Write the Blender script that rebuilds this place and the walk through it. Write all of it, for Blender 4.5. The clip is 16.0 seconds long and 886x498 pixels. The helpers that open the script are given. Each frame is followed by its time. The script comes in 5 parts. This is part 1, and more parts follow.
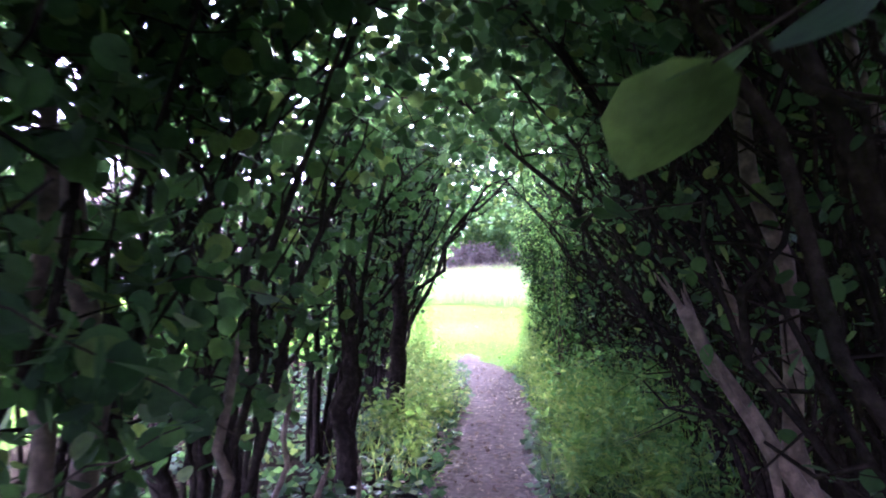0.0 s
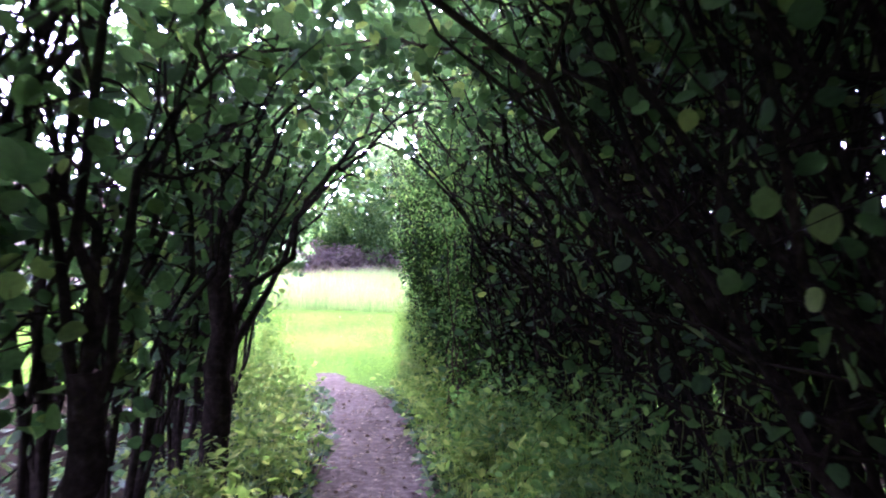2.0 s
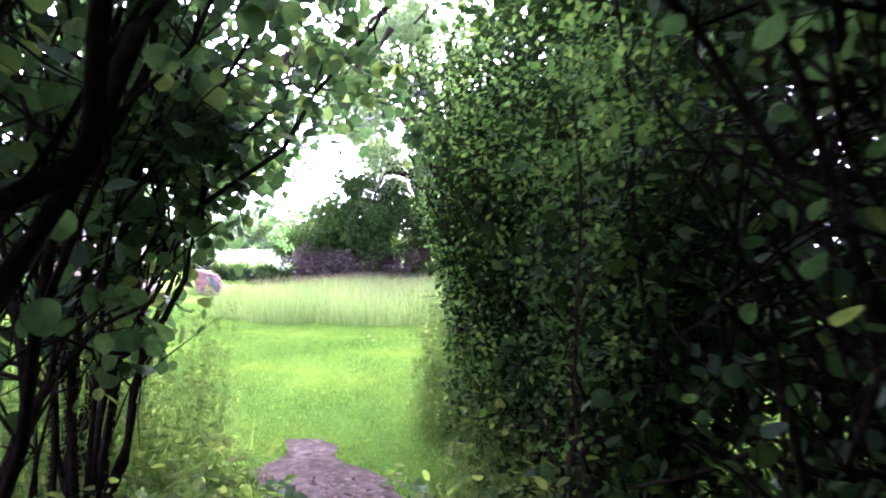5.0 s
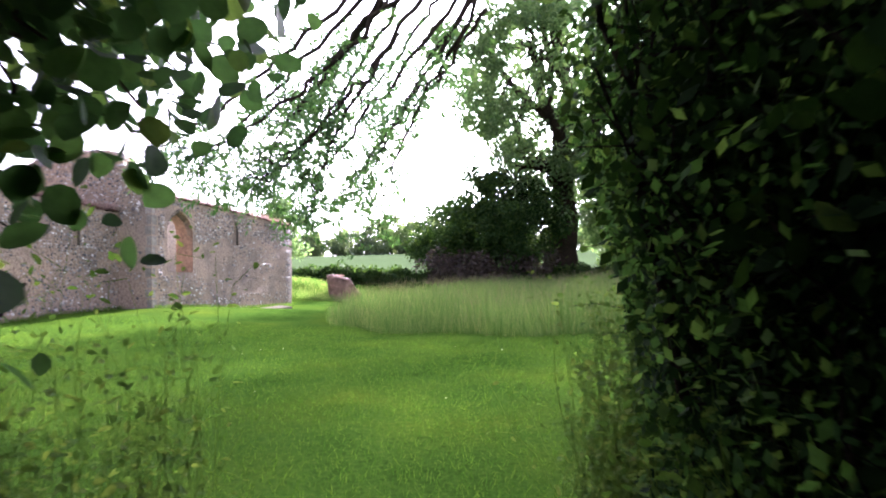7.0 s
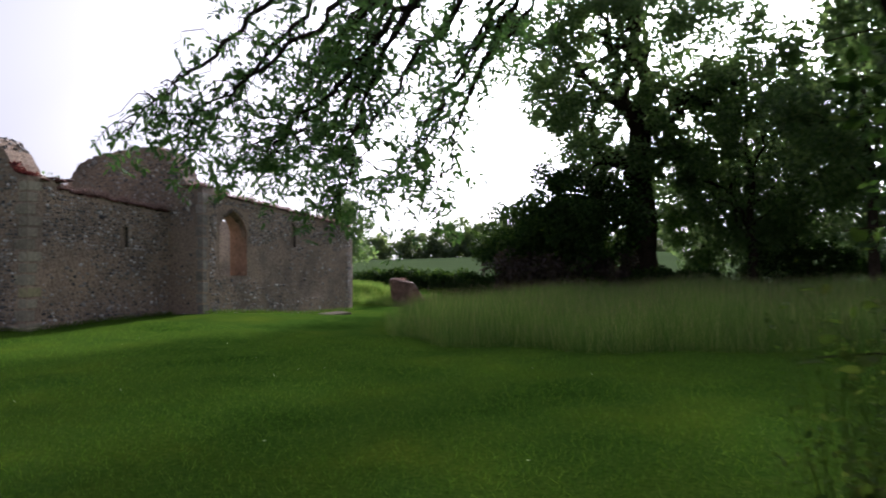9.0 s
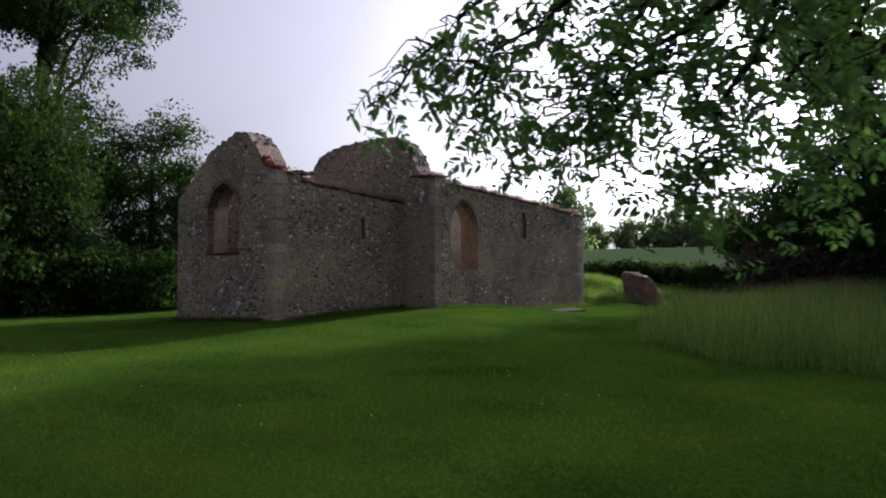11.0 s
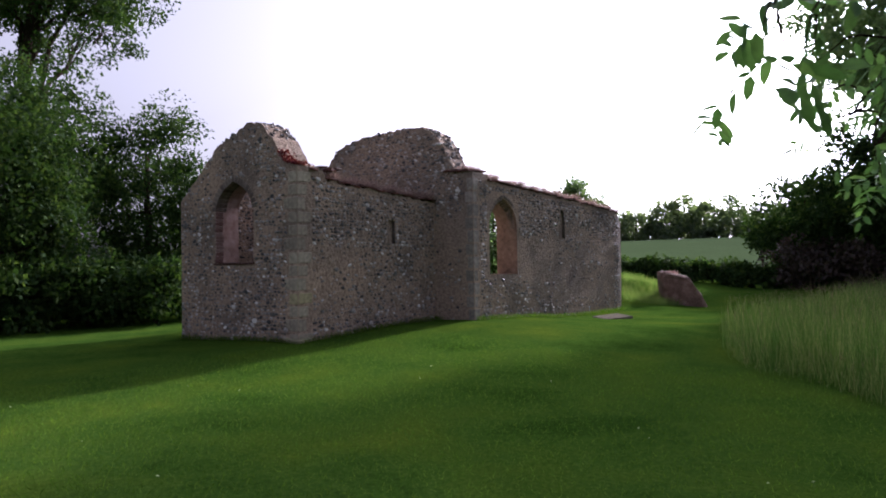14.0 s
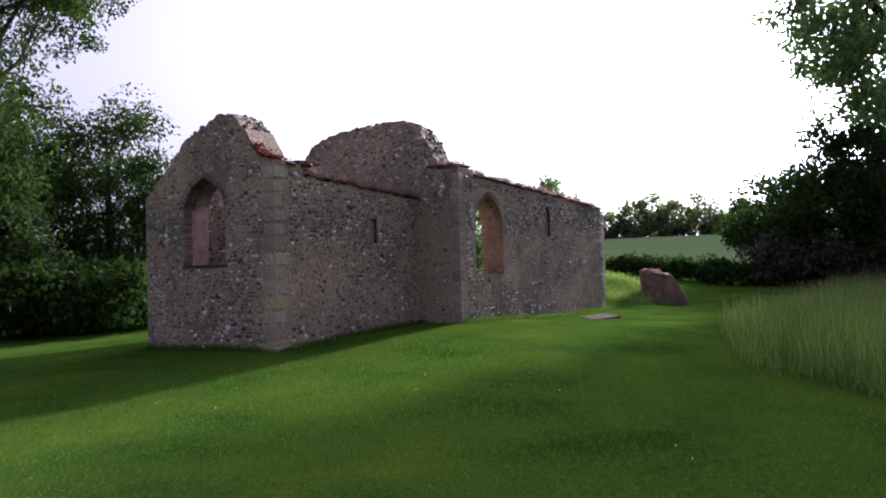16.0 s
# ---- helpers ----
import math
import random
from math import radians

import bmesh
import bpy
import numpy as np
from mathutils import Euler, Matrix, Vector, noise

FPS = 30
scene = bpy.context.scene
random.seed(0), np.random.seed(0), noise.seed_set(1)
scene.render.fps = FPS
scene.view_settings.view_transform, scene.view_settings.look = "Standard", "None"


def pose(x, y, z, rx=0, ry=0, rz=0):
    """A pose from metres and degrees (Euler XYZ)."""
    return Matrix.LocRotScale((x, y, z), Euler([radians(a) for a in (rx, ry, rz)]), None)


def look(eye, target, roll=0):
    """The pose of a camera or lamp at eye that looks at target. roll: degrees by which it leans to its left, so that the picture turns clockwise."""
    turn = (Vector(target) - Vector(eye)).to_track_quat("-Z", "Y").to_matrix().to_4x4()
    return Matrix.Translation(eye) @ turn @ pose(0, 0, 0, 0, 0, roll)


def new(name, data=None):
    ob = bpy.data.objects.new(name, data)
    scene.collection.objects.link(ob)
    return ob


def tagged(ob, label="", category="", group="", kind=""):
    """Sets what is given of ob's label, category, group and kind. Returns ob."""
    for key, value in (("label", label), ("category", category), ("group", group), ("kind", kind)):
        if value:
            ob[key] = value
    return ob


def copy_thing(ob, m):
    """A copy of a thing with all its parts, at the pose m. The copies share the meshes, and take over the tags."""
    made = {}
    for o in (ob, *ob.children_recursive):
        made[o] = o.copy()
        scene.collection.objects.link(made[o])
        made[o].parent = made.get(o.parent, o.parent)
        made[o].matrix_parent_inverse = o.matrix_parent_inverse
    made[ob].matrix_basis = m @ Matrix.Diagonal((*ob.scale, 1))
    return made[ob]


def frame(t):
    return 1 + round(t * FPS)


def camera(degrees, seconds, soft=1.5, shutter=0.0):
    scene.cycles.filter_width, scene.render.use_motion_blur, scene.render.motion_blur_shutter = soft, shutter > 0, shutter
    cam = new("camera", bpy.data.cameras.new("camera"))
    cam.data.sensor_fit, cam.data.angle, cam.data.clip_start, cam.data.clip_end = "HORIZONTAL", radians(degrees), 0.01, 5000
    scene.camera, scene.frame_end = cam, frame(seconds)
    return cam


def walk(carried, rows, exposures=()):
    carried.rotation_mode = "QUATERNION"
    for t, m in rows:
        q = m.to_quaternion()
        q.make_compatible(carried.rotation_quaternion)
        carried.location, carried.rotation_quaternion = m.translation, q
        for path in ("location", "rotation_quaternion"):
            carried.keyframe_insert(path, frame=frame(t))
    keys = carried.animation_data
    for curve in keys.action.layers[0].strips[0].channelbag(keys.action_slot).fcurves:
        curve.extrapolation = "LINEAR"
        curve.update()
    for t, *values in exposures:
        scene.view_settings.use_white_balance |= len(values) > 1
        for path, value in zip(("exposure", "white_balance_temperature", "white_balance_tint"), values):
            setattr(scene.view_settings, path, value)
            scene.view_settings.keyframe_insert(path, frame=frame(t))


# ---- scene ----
# ---- camera and walk ----
cam = camera(66.0, 16.0, soft=1.9, shutter=0.4)
PATH = [
    (0.0, 2.731, -3.039, 1.896, 14.03, 0.57, 0.46),
    (0.5, 2.620, -2.513, 1.846, 11.21, 0.67, 0.56),
    (1.0, 2.501, -1.940, 1.810, 8.21, 0.68, 0.58),
    (1.5, 2.367, -1.317, 1.751, 5.33, 0.97, 0.43),
    (2.0, 2.256, -0.697, 1.710, 2.73, 1.14, 0.32),
    (2.5, 2.148, -0.055, 1.686, 0.13, 1.41, 0.19),
    (3.0, 2.070, 0.560, 1.650, -0.50, 1.70, 0.18),
    (5.5, 1.491, 3.664, 1.546, 4.50, 1.89, -0.29),
    (6.0, 1.465, 4.317, 1.524, 10.59, 2.07, -0.60),
    (6.5, 1.398, 4.972, 1.506, 12.20, 2.06, -1.27),
    (7.0, 1.307, 5.648, 1.500, 13.65, 2.18, -1.22),
    (7.5, 1.208, 6.228, 1.494, 14.58, 2.27, -1.21),
    (8.0, 1.096, 6.763, 1.500, 16.29, 2.34, -0.95),
    (8.5, 0.924, 7.227, 1.502, 17.17, 2.45, -0.83),
    (9.0, 0.737, 7.610, 1.533, 19.27, 2.56, -1.07),
    (9.5, 0.504, 7.964, 1.557, 26.24, 2.61, -0.01),
    (10.0, 0.172, 8.288, 1.563, 31.82, 2.59, 0.01),
    (12.5, -2.191, 9.550, 2.070, 38.45, 1.24, -0.23),
    (13.0, -2.542, 9.731, 2.080, 38.31, 1.35, -0.49),
    (13.5, -2.851, 9.857, 2.080, 38.73, 1.33, -0.52),
    (14.0, -3.089, 9.977, 2.095, 36.29, 1.22, -0.92),
    (14.5, -3.303, 10.134, 2.109, 36.56, 1.39, -1.07),
    (15.0, -3.535, 10.213, 2.108, 37.61, 1.25, -0.88),
    (15.5, -3.717, 10.312, 2.113, 35.21, 1.11, -1.10),
    (16.0, -3.930, 10.480, 2.092, 33.67, 1.21, -1.58),
]


def carried_pose(x, y, z, yaw, pitch, roll):
    """Yaw to the left from +y, pitch up, roll as look() has it, in degrees."""
    return Matrix.Translation((x, y, z)) @ Euler((radians(90 + pitch), 0, radians(yaw))).to_matrix().to_4x4() @ pose(0, 0, 0, 0, 0, roll)


walk(cam, [(t, carried_pose(*p)) for t, *p in PATH],
     exposures=[(0.0, 6.2, 4950, 67), (1.5, 5.7, 5050, 69), (3.0, 5.55, 5150, 66), (5.5, 4.35, 5300, 58), (6.5, 3.3, 5500, 44), (7.5, 2.35, 5750, 29), (8.5, 1.15, 5800, 24), (10.0, 0.15, 5750, 24), (12.5, 0.55, 5700, 28), (14.5, 0.8, 5600, 32), (16.0, 0.92, 5550, 34)])

# ---- sky and sun ----
SUN_AZ, SUN_EL = radians(0.5), radians(21.5)  # azimuth from +y towards +x
world = bpy.data.worlds.new("sky")
scene.world = world
world.use_nodes = True
wn, wl = world.node_tree.nodes, world.node_tree.links
sky = wn.new("ShaderNodeTexSky")
sky.sky_type, sky.sun_disc, sky.sun_elevation, sky.sun_rotation = "NISHITA", False, SUN_EL, SUN_AZ
sky.air_density, sky.dust_density, sky.ozone_density = 1.0, 7.0, 1.0
haze = wn.new("ShaderNodeHueSaturation")
haze.inputs["Saturation"].default_value = 0.15
haze.inputs["Value"].default_value = 1.0
wl.new(sky.outputs[0], haze.inputs["Color"])
wl.new(haze.outputs[0], wn["Background"].inputs["Color"])
wn["Background"].inputs["Strength"].default_value = 0.14
sun = new("sun", bpy.data.lights.new("sun", "SUN"))
sun.data.energy, sun.data.angle, sun.data.color = 4.9, radians(1.5), (1.0, 0.93, 0.8)
to_sun = Vector((math.sin(SUN_AZ) * math.cos(SUN_EL), math.cos(SUN_AZ) * math.cos(SUN_EL), math.sin(SUN_EL)))
sun.matrix_world = look(to_sun * 60, (0, 0, 0))

# ---- materials ----


def mat(name):
    m = bpy.data.materials.new(name)
    m.use_nodes = True
    return m, m.node_tree.nodes, m.node_tree.links, m.node_tree.nodes["Principled BSDF"]


def ramp(nodes, stops):
    r = nodes.new("ShaderNodeValToRGB")
    e = r.color_ramp.elements
    while len(e) < len(stops):
        e.new(0.5)
    for el, (p, c) in zip(e, stops):
        el.position, el.color = p, (*c, 1)
    return r


def noise_node(nodes, links, scale, detail=5, rough=0.6, coords="Object"):
    tc = nodes.new("ShaderNodeTexCoord")
    n = nodes.new("ShaderNodeTexNoise")
    n.inputs["Scale"].default_value, n.inputs["Detail"].default_value, n.inputs["Roughness"].default_value = scale, detail, rough
    links.new(tc.outputs[coords], n.inputs["Vector"])
    return n


def mix_col(nodes, links, fac, a, b, kind="MIX"):
    m = nodes.new("ShaderNodeMix")
    m.data_type, m.blend_type = "RGBA", kind
    if isinstance(fac, float):
        m.inputs[0].default_value = fac
    else:
        links.new(fac, m.inputs[0])
    links.new(a, m.inputs[6])
    links.new(b, m.inputs[7])
    return m.outputs[2]


def bump(nodes, links, height, strength, distance, shader):
    b = nodes.new("ShaderNodeBump")
    b.inputs["Strength"].default_value, b.inputs["Distance"].default_value = strength, distance
    links.new(height, b.inputs["Height"])
    links.new(b.outputs[0], shader.inputs["Normal"])
    return b


def noise_material(name, stops, scale, big_stops=None, big=0.4, rough=0.85, bump_d=0.02, bump_s=0.6, spec=0.3):
    """Grain from one noise, wear and stains multiplied in from a larger one."""
    m, n, l, p = mat(name)
    a = noise_node(n, l, scale)
    ra = ramp(n, stops)
    l.new(a.outputs[0], ra.inputs[0])
    out = ra.outputs[0]
    if big_stops:
        b = noise_node(n, l, big, 4)
        rb = ramp(n, big_stops)
        l.new(b.outputs[0], rb.inputs[0])
        out = mix_col(n, l, 1.0, out, rb.outputs[0], "MULTIPLY")
    l.new(out, p.inputs["Base Color"])
    p.inputs["Roughness"].default_value = rough
    p.inputs["Specular IOR Level"].default_value = spec
    bump(n, l, a.outputs[0], bump_s, bump_d, p)
    return m


def leaf_material(name, stops, glow=0.5, rough=0.5, spec=0.35, through_tint=(2.0, 2.1, 0.9)):
    """Leaf: each leaf its own tone, light passes through the blade."""
    m, n, l, p = mat(name)
    g = n.new("ShaderNodeNewGeometry")
    r = ramp(n, stops)
    l.new(g.outputs["Random Per Island"], r.inputs[0])
    vein = noise_node(n, l, 30, 3)
    rv = ramp(n, [(0.3, (0.75, 0.75, 0.75)), (0.7, (1.15, 1.15, 1.1))])
    l.new(vein.outputs[0], rv.inputs[0])
    col = mix_col(n, l, 1.0, r.outputs[0], rv.outputs[0], "MULTIPLY")
    l.new(col, p.inputs["Base Color"])
    p.inputs["Roughness"].default_value, p.inputs["Specular IOR Level"].default_value = rough, spec
    t = n.new("ShaderNodeBsdfTranslucent")
    warm = n.new("ShaderNodeMix")
    warm.data_type, warm.blend_type = "RGBA", "MULTIPLY"
    warm.inputs[0].default_value = 1.0
    l.new(col, warm.inputs[6])
    warm.inputs[7].default_value = (*through_tint, 1)
    l.new(warm.outputs[2], t.inputs["Color"])
    mx = n.new("ShaderNodeMixShader")
    mx.inputs[0].default_value = glow
    l.new(p.outputs[0], mx.inputs[1])
    l.new(t.outputs[0], mx.inputs[2])
    l.new(mx.outputs[0], n["Material Output"].inputs["Surface"])
    return m


def piece_material(name, stops, scale=25, rough=0.7, bump_d=0.006, spec=0.4, island=False):
    """Stone or tile pieces: tone by piece, grain by noise."""
    m, n, l, p = mat(name)
    r = ramp(n, stops)
    if island:
        g = n.new("ShaderNodeNewGeometry")
        l.new(g.outputs["Random Per Island"], r.inputs[0])
    else:
        g = n.new("ShaderNodeObjectInfo")
        l.new(g.outputs["Random"], r.inputs[0])
    a = noise_node(n, l, scale)
    ra = ramp(n, [(0.3, (0.6, 0.6, 0.6)), (0.7, (1.2, 1.2, 1.2))])
    l.new(a.outputs[0], ra.inputs[0])
    l.new(mix_col(n, l, 1.0, r.outputs[0], ra.outputs[0], "MULTIPLY"), p.inputs["Base Color"])
    p.inputs["Roughness"].default_value, p.inputs["Specular IOR Level"].default_value = rough, spec
    bump(n, l, a.outputs[0], 0.7, bump_d, p)
    return m


M_LAWN = noise_material("mown_grass", [(0.25, (0.022, 0.05, 0.007)), (0.55, (0.042, 0.086, 0.012)), (0.8, (0.084, 0.128, 0.021))], 22,
                        [(0.3, (0.55, 0.66, 0.6)), (0.47, (0.92, 0.97, 0.92)), (0.6, (1.2, 1.1, 0.9)), (0.74, (1.9, 1.4, 1.0))], 0.55, 1.0, 0.03, 0.8, 0.0)
M_FIELD = noise_material("crop_field", [(0.3, (0.045, 0.072, 0.034)), (0.7, (0.068, 0.1, 0.048))], 3,
                         [(0.35, (0.85, 0.85, 0.85)), (0.7, (1.1, 1.1, 1.0))], 0.03, 1.0, 0.05, 0.4, 0.0)
M_SOIL = noise_material("trodden_earth", [(0.25, (0.027, 0.023, 0.016)), (0.5, (0.064, 0.056, 0.042)), (0.75, (0.135, 0.12, 0.094))], 16,
                        [(0.3, (0.65, 0.62, 0.6)), (0.7, (1.15, 1.1, 1.1))], 1.1, 1.0, 0.03, 0.9, 0.0)
# Leafy soil, its colour taken down further to carry the hedge's shade.
M_LITTER = noise_material("shaded_woodland_soil", [(0.25, (0.008, 0.007, 0.005)), (0.55, (0.02, 0.016, 0.01)), (0.8, (0.022, 0.028, 0.01))], 14,
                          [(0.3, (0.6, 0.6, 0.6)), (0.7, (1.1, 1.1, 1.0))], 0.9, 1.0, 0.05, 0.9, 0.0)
M_RUBBLE = noise_material("rubble_mortar", [(0.25, (0.12, 0.096, 0.08)), (0.45, (0.26, 0.212, 0.175)), (0.6, (0.33, 0.27, 0.222)), (0.85, (0.44, 0.37, 0.31))], 13,
                          [(0.3, (0.55, 0.54, 0.54)), (0.48, (0.95, 0.9, 0.83)), (0.7, (1.3, 1.18, 1.03))], 0.75, 0.95, 0.05, 1.0, 0.1)
M_RENDER = noise_material("weathered_render", [(0.25, (0.08, 0.07, 0.06)), (0.55, (0.13, 0.115, 0.1)), (0.8, (0.18, 0.16, 0.135))], 5,
                          [(0.3, (0.6, 0.6, 0.6)), (0.7, (1.1, 1.05, 1.0))], 1.0, 0.95, 0.02, 0.6, 0.15)
M_REVEAL = noise_material("pink_plaster_reveal", [(0.25, (0.26, 0.16, 0.13)), (0.55, (0.44, 0.33, 0.28)), (0.8, (0.56, 0.47, 0.41))], 5,
                          [(0.3, (0.7, 0.7, 0.7)), (0.7, (1.1, 1.0, 1.0))], 1.5, 0.9, 0.02, 0.6, 0.15)
M_OCHRE = noise_material("ochre_brick_reveal", [(0.25, (0.12, 0.09, 0.07)), (0.55, (0.22, 0.168, 0.132)), (0.8, (0.32, 0.255, 0.205))], 9,
                         [(0.3, (0.7, 0.7, 0.7)), (0.7, (1.1, 1.0, 1.0))], 1.5, 0.9, 0.02, 0.6, 0.15)
M_FLINT = piece_material("flint", [(0.0, (0.04, 0.04, 0.043)), (0.3, (0.09, 0.086, 0.083)), (0.55, (0.2, 0.188, 0.172)), (0.8, (0.34, 0.32, 0.295)), (0.94, (0.5, 0.475, 0.445)), (1.0, (0.72, 0.7, 0.66))], 30, 0.6)
M_FLINTS = piece_material("flint_joined", [(0.0, (0.04, 0.04, 0.043)), (0.3, (0.09, 0.086, 0.083)), (0.55, (0.2, 0.188, 0.172)), (0.8, (0.34, 0.32, 0.295)), (0.94, (0.5, 0.475, 0.445)), (1.0, (0.72, 0.7, 0.66))], 30, 0.6, island=True)
M_QUOIN = piece_material("limestone", [(0.0, (0.22, 0.19, 0.145)), (0.5, (0.31, 0.275, 0.205)), (0.85, (0.38, 0.34, 0.25)), (1.0, (0.36, 0.32, 0.16))], 12, 0.9)
M_QUOIN_GREY = piece_material("grey_limestone", [(0.0, (0.2, 0.178, 0.15)), (1.0, (0.29, 0.26, 0.22))], 12, 0.9)
M_TILE = piece_material("red_tile", [(0.0, (0.06, 0.028, 0.022)), (0.6, (0.1, 0.045, 0.034)), (1.0, (0.16, 0.06, 0.048))], 15, 0.85)
M_TILE_NEW = piece_material("bright_red_tile", [(0.0, (0.26, 0.05, 0.05)), (1.0, (0.36, 0.1, 0.09))], 15, 0.8)
M_BLOCK = noise_material("fallen_masonry", [(0.25, (0.1, 0.066, 0.05)), (0.55, (0.19, 0.13, 0.1)), (0.8, (0.3, 0.235, 0.19))], 4,
                         [(0.3, (0.6, 0.6, 0.6)), (0.7, (1.1, 1.0, 1.0))], 1.2, 0.95, 0.05, 0.9, 0.15)
M_SLAB = noise_material("grey_stone", [(0.25, (0.1, 0.088, 0.072)), (0.8, (0.21, 0.185, 0.15))], 8, None, 1, 1.0, 0.02, 0.6, 0.0)
M_BARK = noise_material("bark", [(0.25, (0.018, 0.014, 0.011)), (0.55, (0.042, 0.033, 0.026)), (0.8, (0.08, 0.065, 0.052))], 24,
                        [(0.3, (0.6, 0.65, 0.6)), (0.7, (1.15, 1.05, 1.0))], 3, 1.0, 0.02, 0.9, 0.0)
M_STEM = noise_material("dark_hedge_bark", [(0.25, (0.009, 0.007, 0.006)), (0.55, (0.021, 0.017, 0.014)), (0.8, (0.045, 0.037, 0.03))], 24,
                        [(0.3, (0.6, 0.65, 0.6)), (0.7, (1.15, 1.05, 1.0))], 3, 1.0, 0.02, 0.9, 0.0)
M_BARK_PALE = noise_material("pale_hazel_bark", [(0.25, (0.03, 0.021, 0.015)), (0.5, (0.09, 0.065, 0.047)), (0.8, (0.19, 0.145, 0.11))], 20,
                             [(0.3, (0.6, 0.6, 0.55)), (0.7, (1.1, 1.05, 1.0))], 4, 0.85, 0.015, 0.8, 0.25)
M_HAZEL = leaf_material("hazel_leaf", [(0.0, (0.012, 0.029, 0.013)), (0.5, (0.02, 0.044, 0.018)), (0.85, (0.03, 0.06, 0.022)), (1.0, (0.06, 0.086, 0.024))], 0.42, 0.7, 0.1, (2.7, 2.75, 1.45))
# Leaf colour darkened to stand for deep shade at the hedge's lawn end.
M_HEDGE_SHADED = leaf_material("shaded_hedge_leaf", [(0.0, (0.008, 0.019, 0.006)), (0.6, (0.014, 0.031, 0.009)), (0.95, (0.024, 0.046, 0.014)), (1.0, (0.04, 0.066, 0.018))], 0.25, 0.8, 0.04)
M_ASH = leaf_material("ash_leaf", [(0.0, (0.04, 0.09, 0.036)), (0.6, (0.065, 0.135, 0.055)), (1.0, (0.1, 0.18, 0.075))], 0.5)
M_OAK = leaf_material("oak_leaf", [(0.0, (0.045, 0.08, 0.038)), (0.6, (0.07, 0.115, 0.053)), (1.0, (0.11, 0.155, 0.075))], 0.6, 0.5, 0.25, (2.0, 2.1, 1.2))
M_DARK = leaf_material("dark_leaf", [(0.0, (0.014, 0.034, 0.01)), (0.6, (0.027, 0.056, 0.017)), (1.0, (0.055, 0.09, 0.025))], 0.28, 0.8, 0.05)
M_PURPLE = leaf_material("purple_leaf", [(0.0, (0.025, 0.018, 0.018)), (0.6, (0.05, 0.033, 0.033)), (1.0, (0.075, 0.06, 0.045))], 0.25)
# Pale greyed green: the distance haze is put into the leaf colour.
M_HAZED = leaf_material("hazed_far_leaf", [(0.0, (0.09, 0.125, 0.095)), (0.6, (0.12, 0.16, 0.115)), (1.0, (0.16, 0.2, 0.14))], 0.55, 0.9, 0.0)
M_YELLOW = leaf_material("undergrowth_leaf", [(0.0, (0.04, 0.08, 0.02)), (0.5, (0.07, 0.115, 0.03)), (1.0, (0.13, 0.16, 0.05))], 0.42, 0.85, 0.03)
M_GRASS = leaf_material("grass_blade", [(0.0, (0.025, 0.06, 0.01)), (0.6, (0.045, 0.098, 0.014)), (1.0, (0.1, 0.155, 0.028))], 0.45, 0.8, 0.05)
M_LONG = leaf_material("meadow_grass", [(0.0, (0.032, 0.08, 0.018)), (0.45, (0.075, 0.145, 0.042)), (0.8, (0.15, 0.21, 0.076)), (1.0, (0.26, 0.25, 0.15))], 0.38, 0.7, 0.08)
M_HEAD = leaf_material("grass_heads", [(0.0, (0.1, 0.1, 0.065)), (1.0, (0.2, 0.17, 0.13))], 0.3, 0.9, 0.0)
M_STRAW = leaf_material("dry_grass", [(0.0, (0.2, 0.135, 0.12)), (1.0, (0.38, 0.29, 0.26))], 0.3, 0.8, 0.1, (1.3, 1.15, 1.05))
M_STONECROP = leaf_material("red_stonecrop", [(0.0, (0.07, 0.014, 0.02)), (0.7, (0.15, 0.03, 0.04)), (1.0, (0.26, 0.09, 0.09))], 0.15, 0.8, 0.1)
M_HERB = leaf_material("herb_leaf", [(0.0, (0.03, 0.068, 0.025)), (0.6, (0.052, 0.105, 0.036)), (1.0, (0.095, 0.145, 0.046))], 0.42, 0.85, 0.03)
M_FALLEN = leaf_material("fallen_leaf", [(0.0, (0.05, 0.035, 0.024)), (0.6, (0.11, 0.085, 0.06)), (1.0, (0.21, 0.18, 0.14))], 0.1, 0.9, 0.05)

# ---- geometry helpers ----
rng = np.random.default_rng(7)


def link_mesh(name, verts, faces, material, parent=None, label="", smooth=False):
    me = bpy.data.meshes.new(name)
    me.from_pydata(verts if isinstance(verts, list) else verts.tolist(), [], faces if isinstance(faces, list) else faces.tolist())
    if smooth:
        me.polygons.foreach_set("use_smooth", [True] * len(me.polygons))
    me.materials.append(material)
    ob = new(name, me)
    if parent is not None:
        ob.parent = parent
    if label:
        tagged(ob, label)
    return ob


def part(name, bm, material, parent, label=""):
    me = bpy.data.meshes.new(name)
    bm.to_mesh(me)
    bm.free()
    me.materials.append(material)
    ob = new(name, me)
    ob.parent = parent
    return tagged(ob, label)


def thing(name, label, category, group="", kind="", at=(0, 0, 0)):
    ob = new(name)
    ob.location = at
    return tagged(ob, label, category, group, kind)


def plain_leaf(w1, w2, fold=0.08, curl=0.1):
    """A blade of two halves folded along the midrib."""
    v = np.array([(0, 0, 0), (0.28, w1, fold), (0.7, w2, fold - curl * 0.5), (1, 0, -curl), (0.28, -w1, fold), (0.7, -w2, fold - curl * 0.5)])
    return v, [(0, 3, 2, 1), (0, 4, 5, 3)]


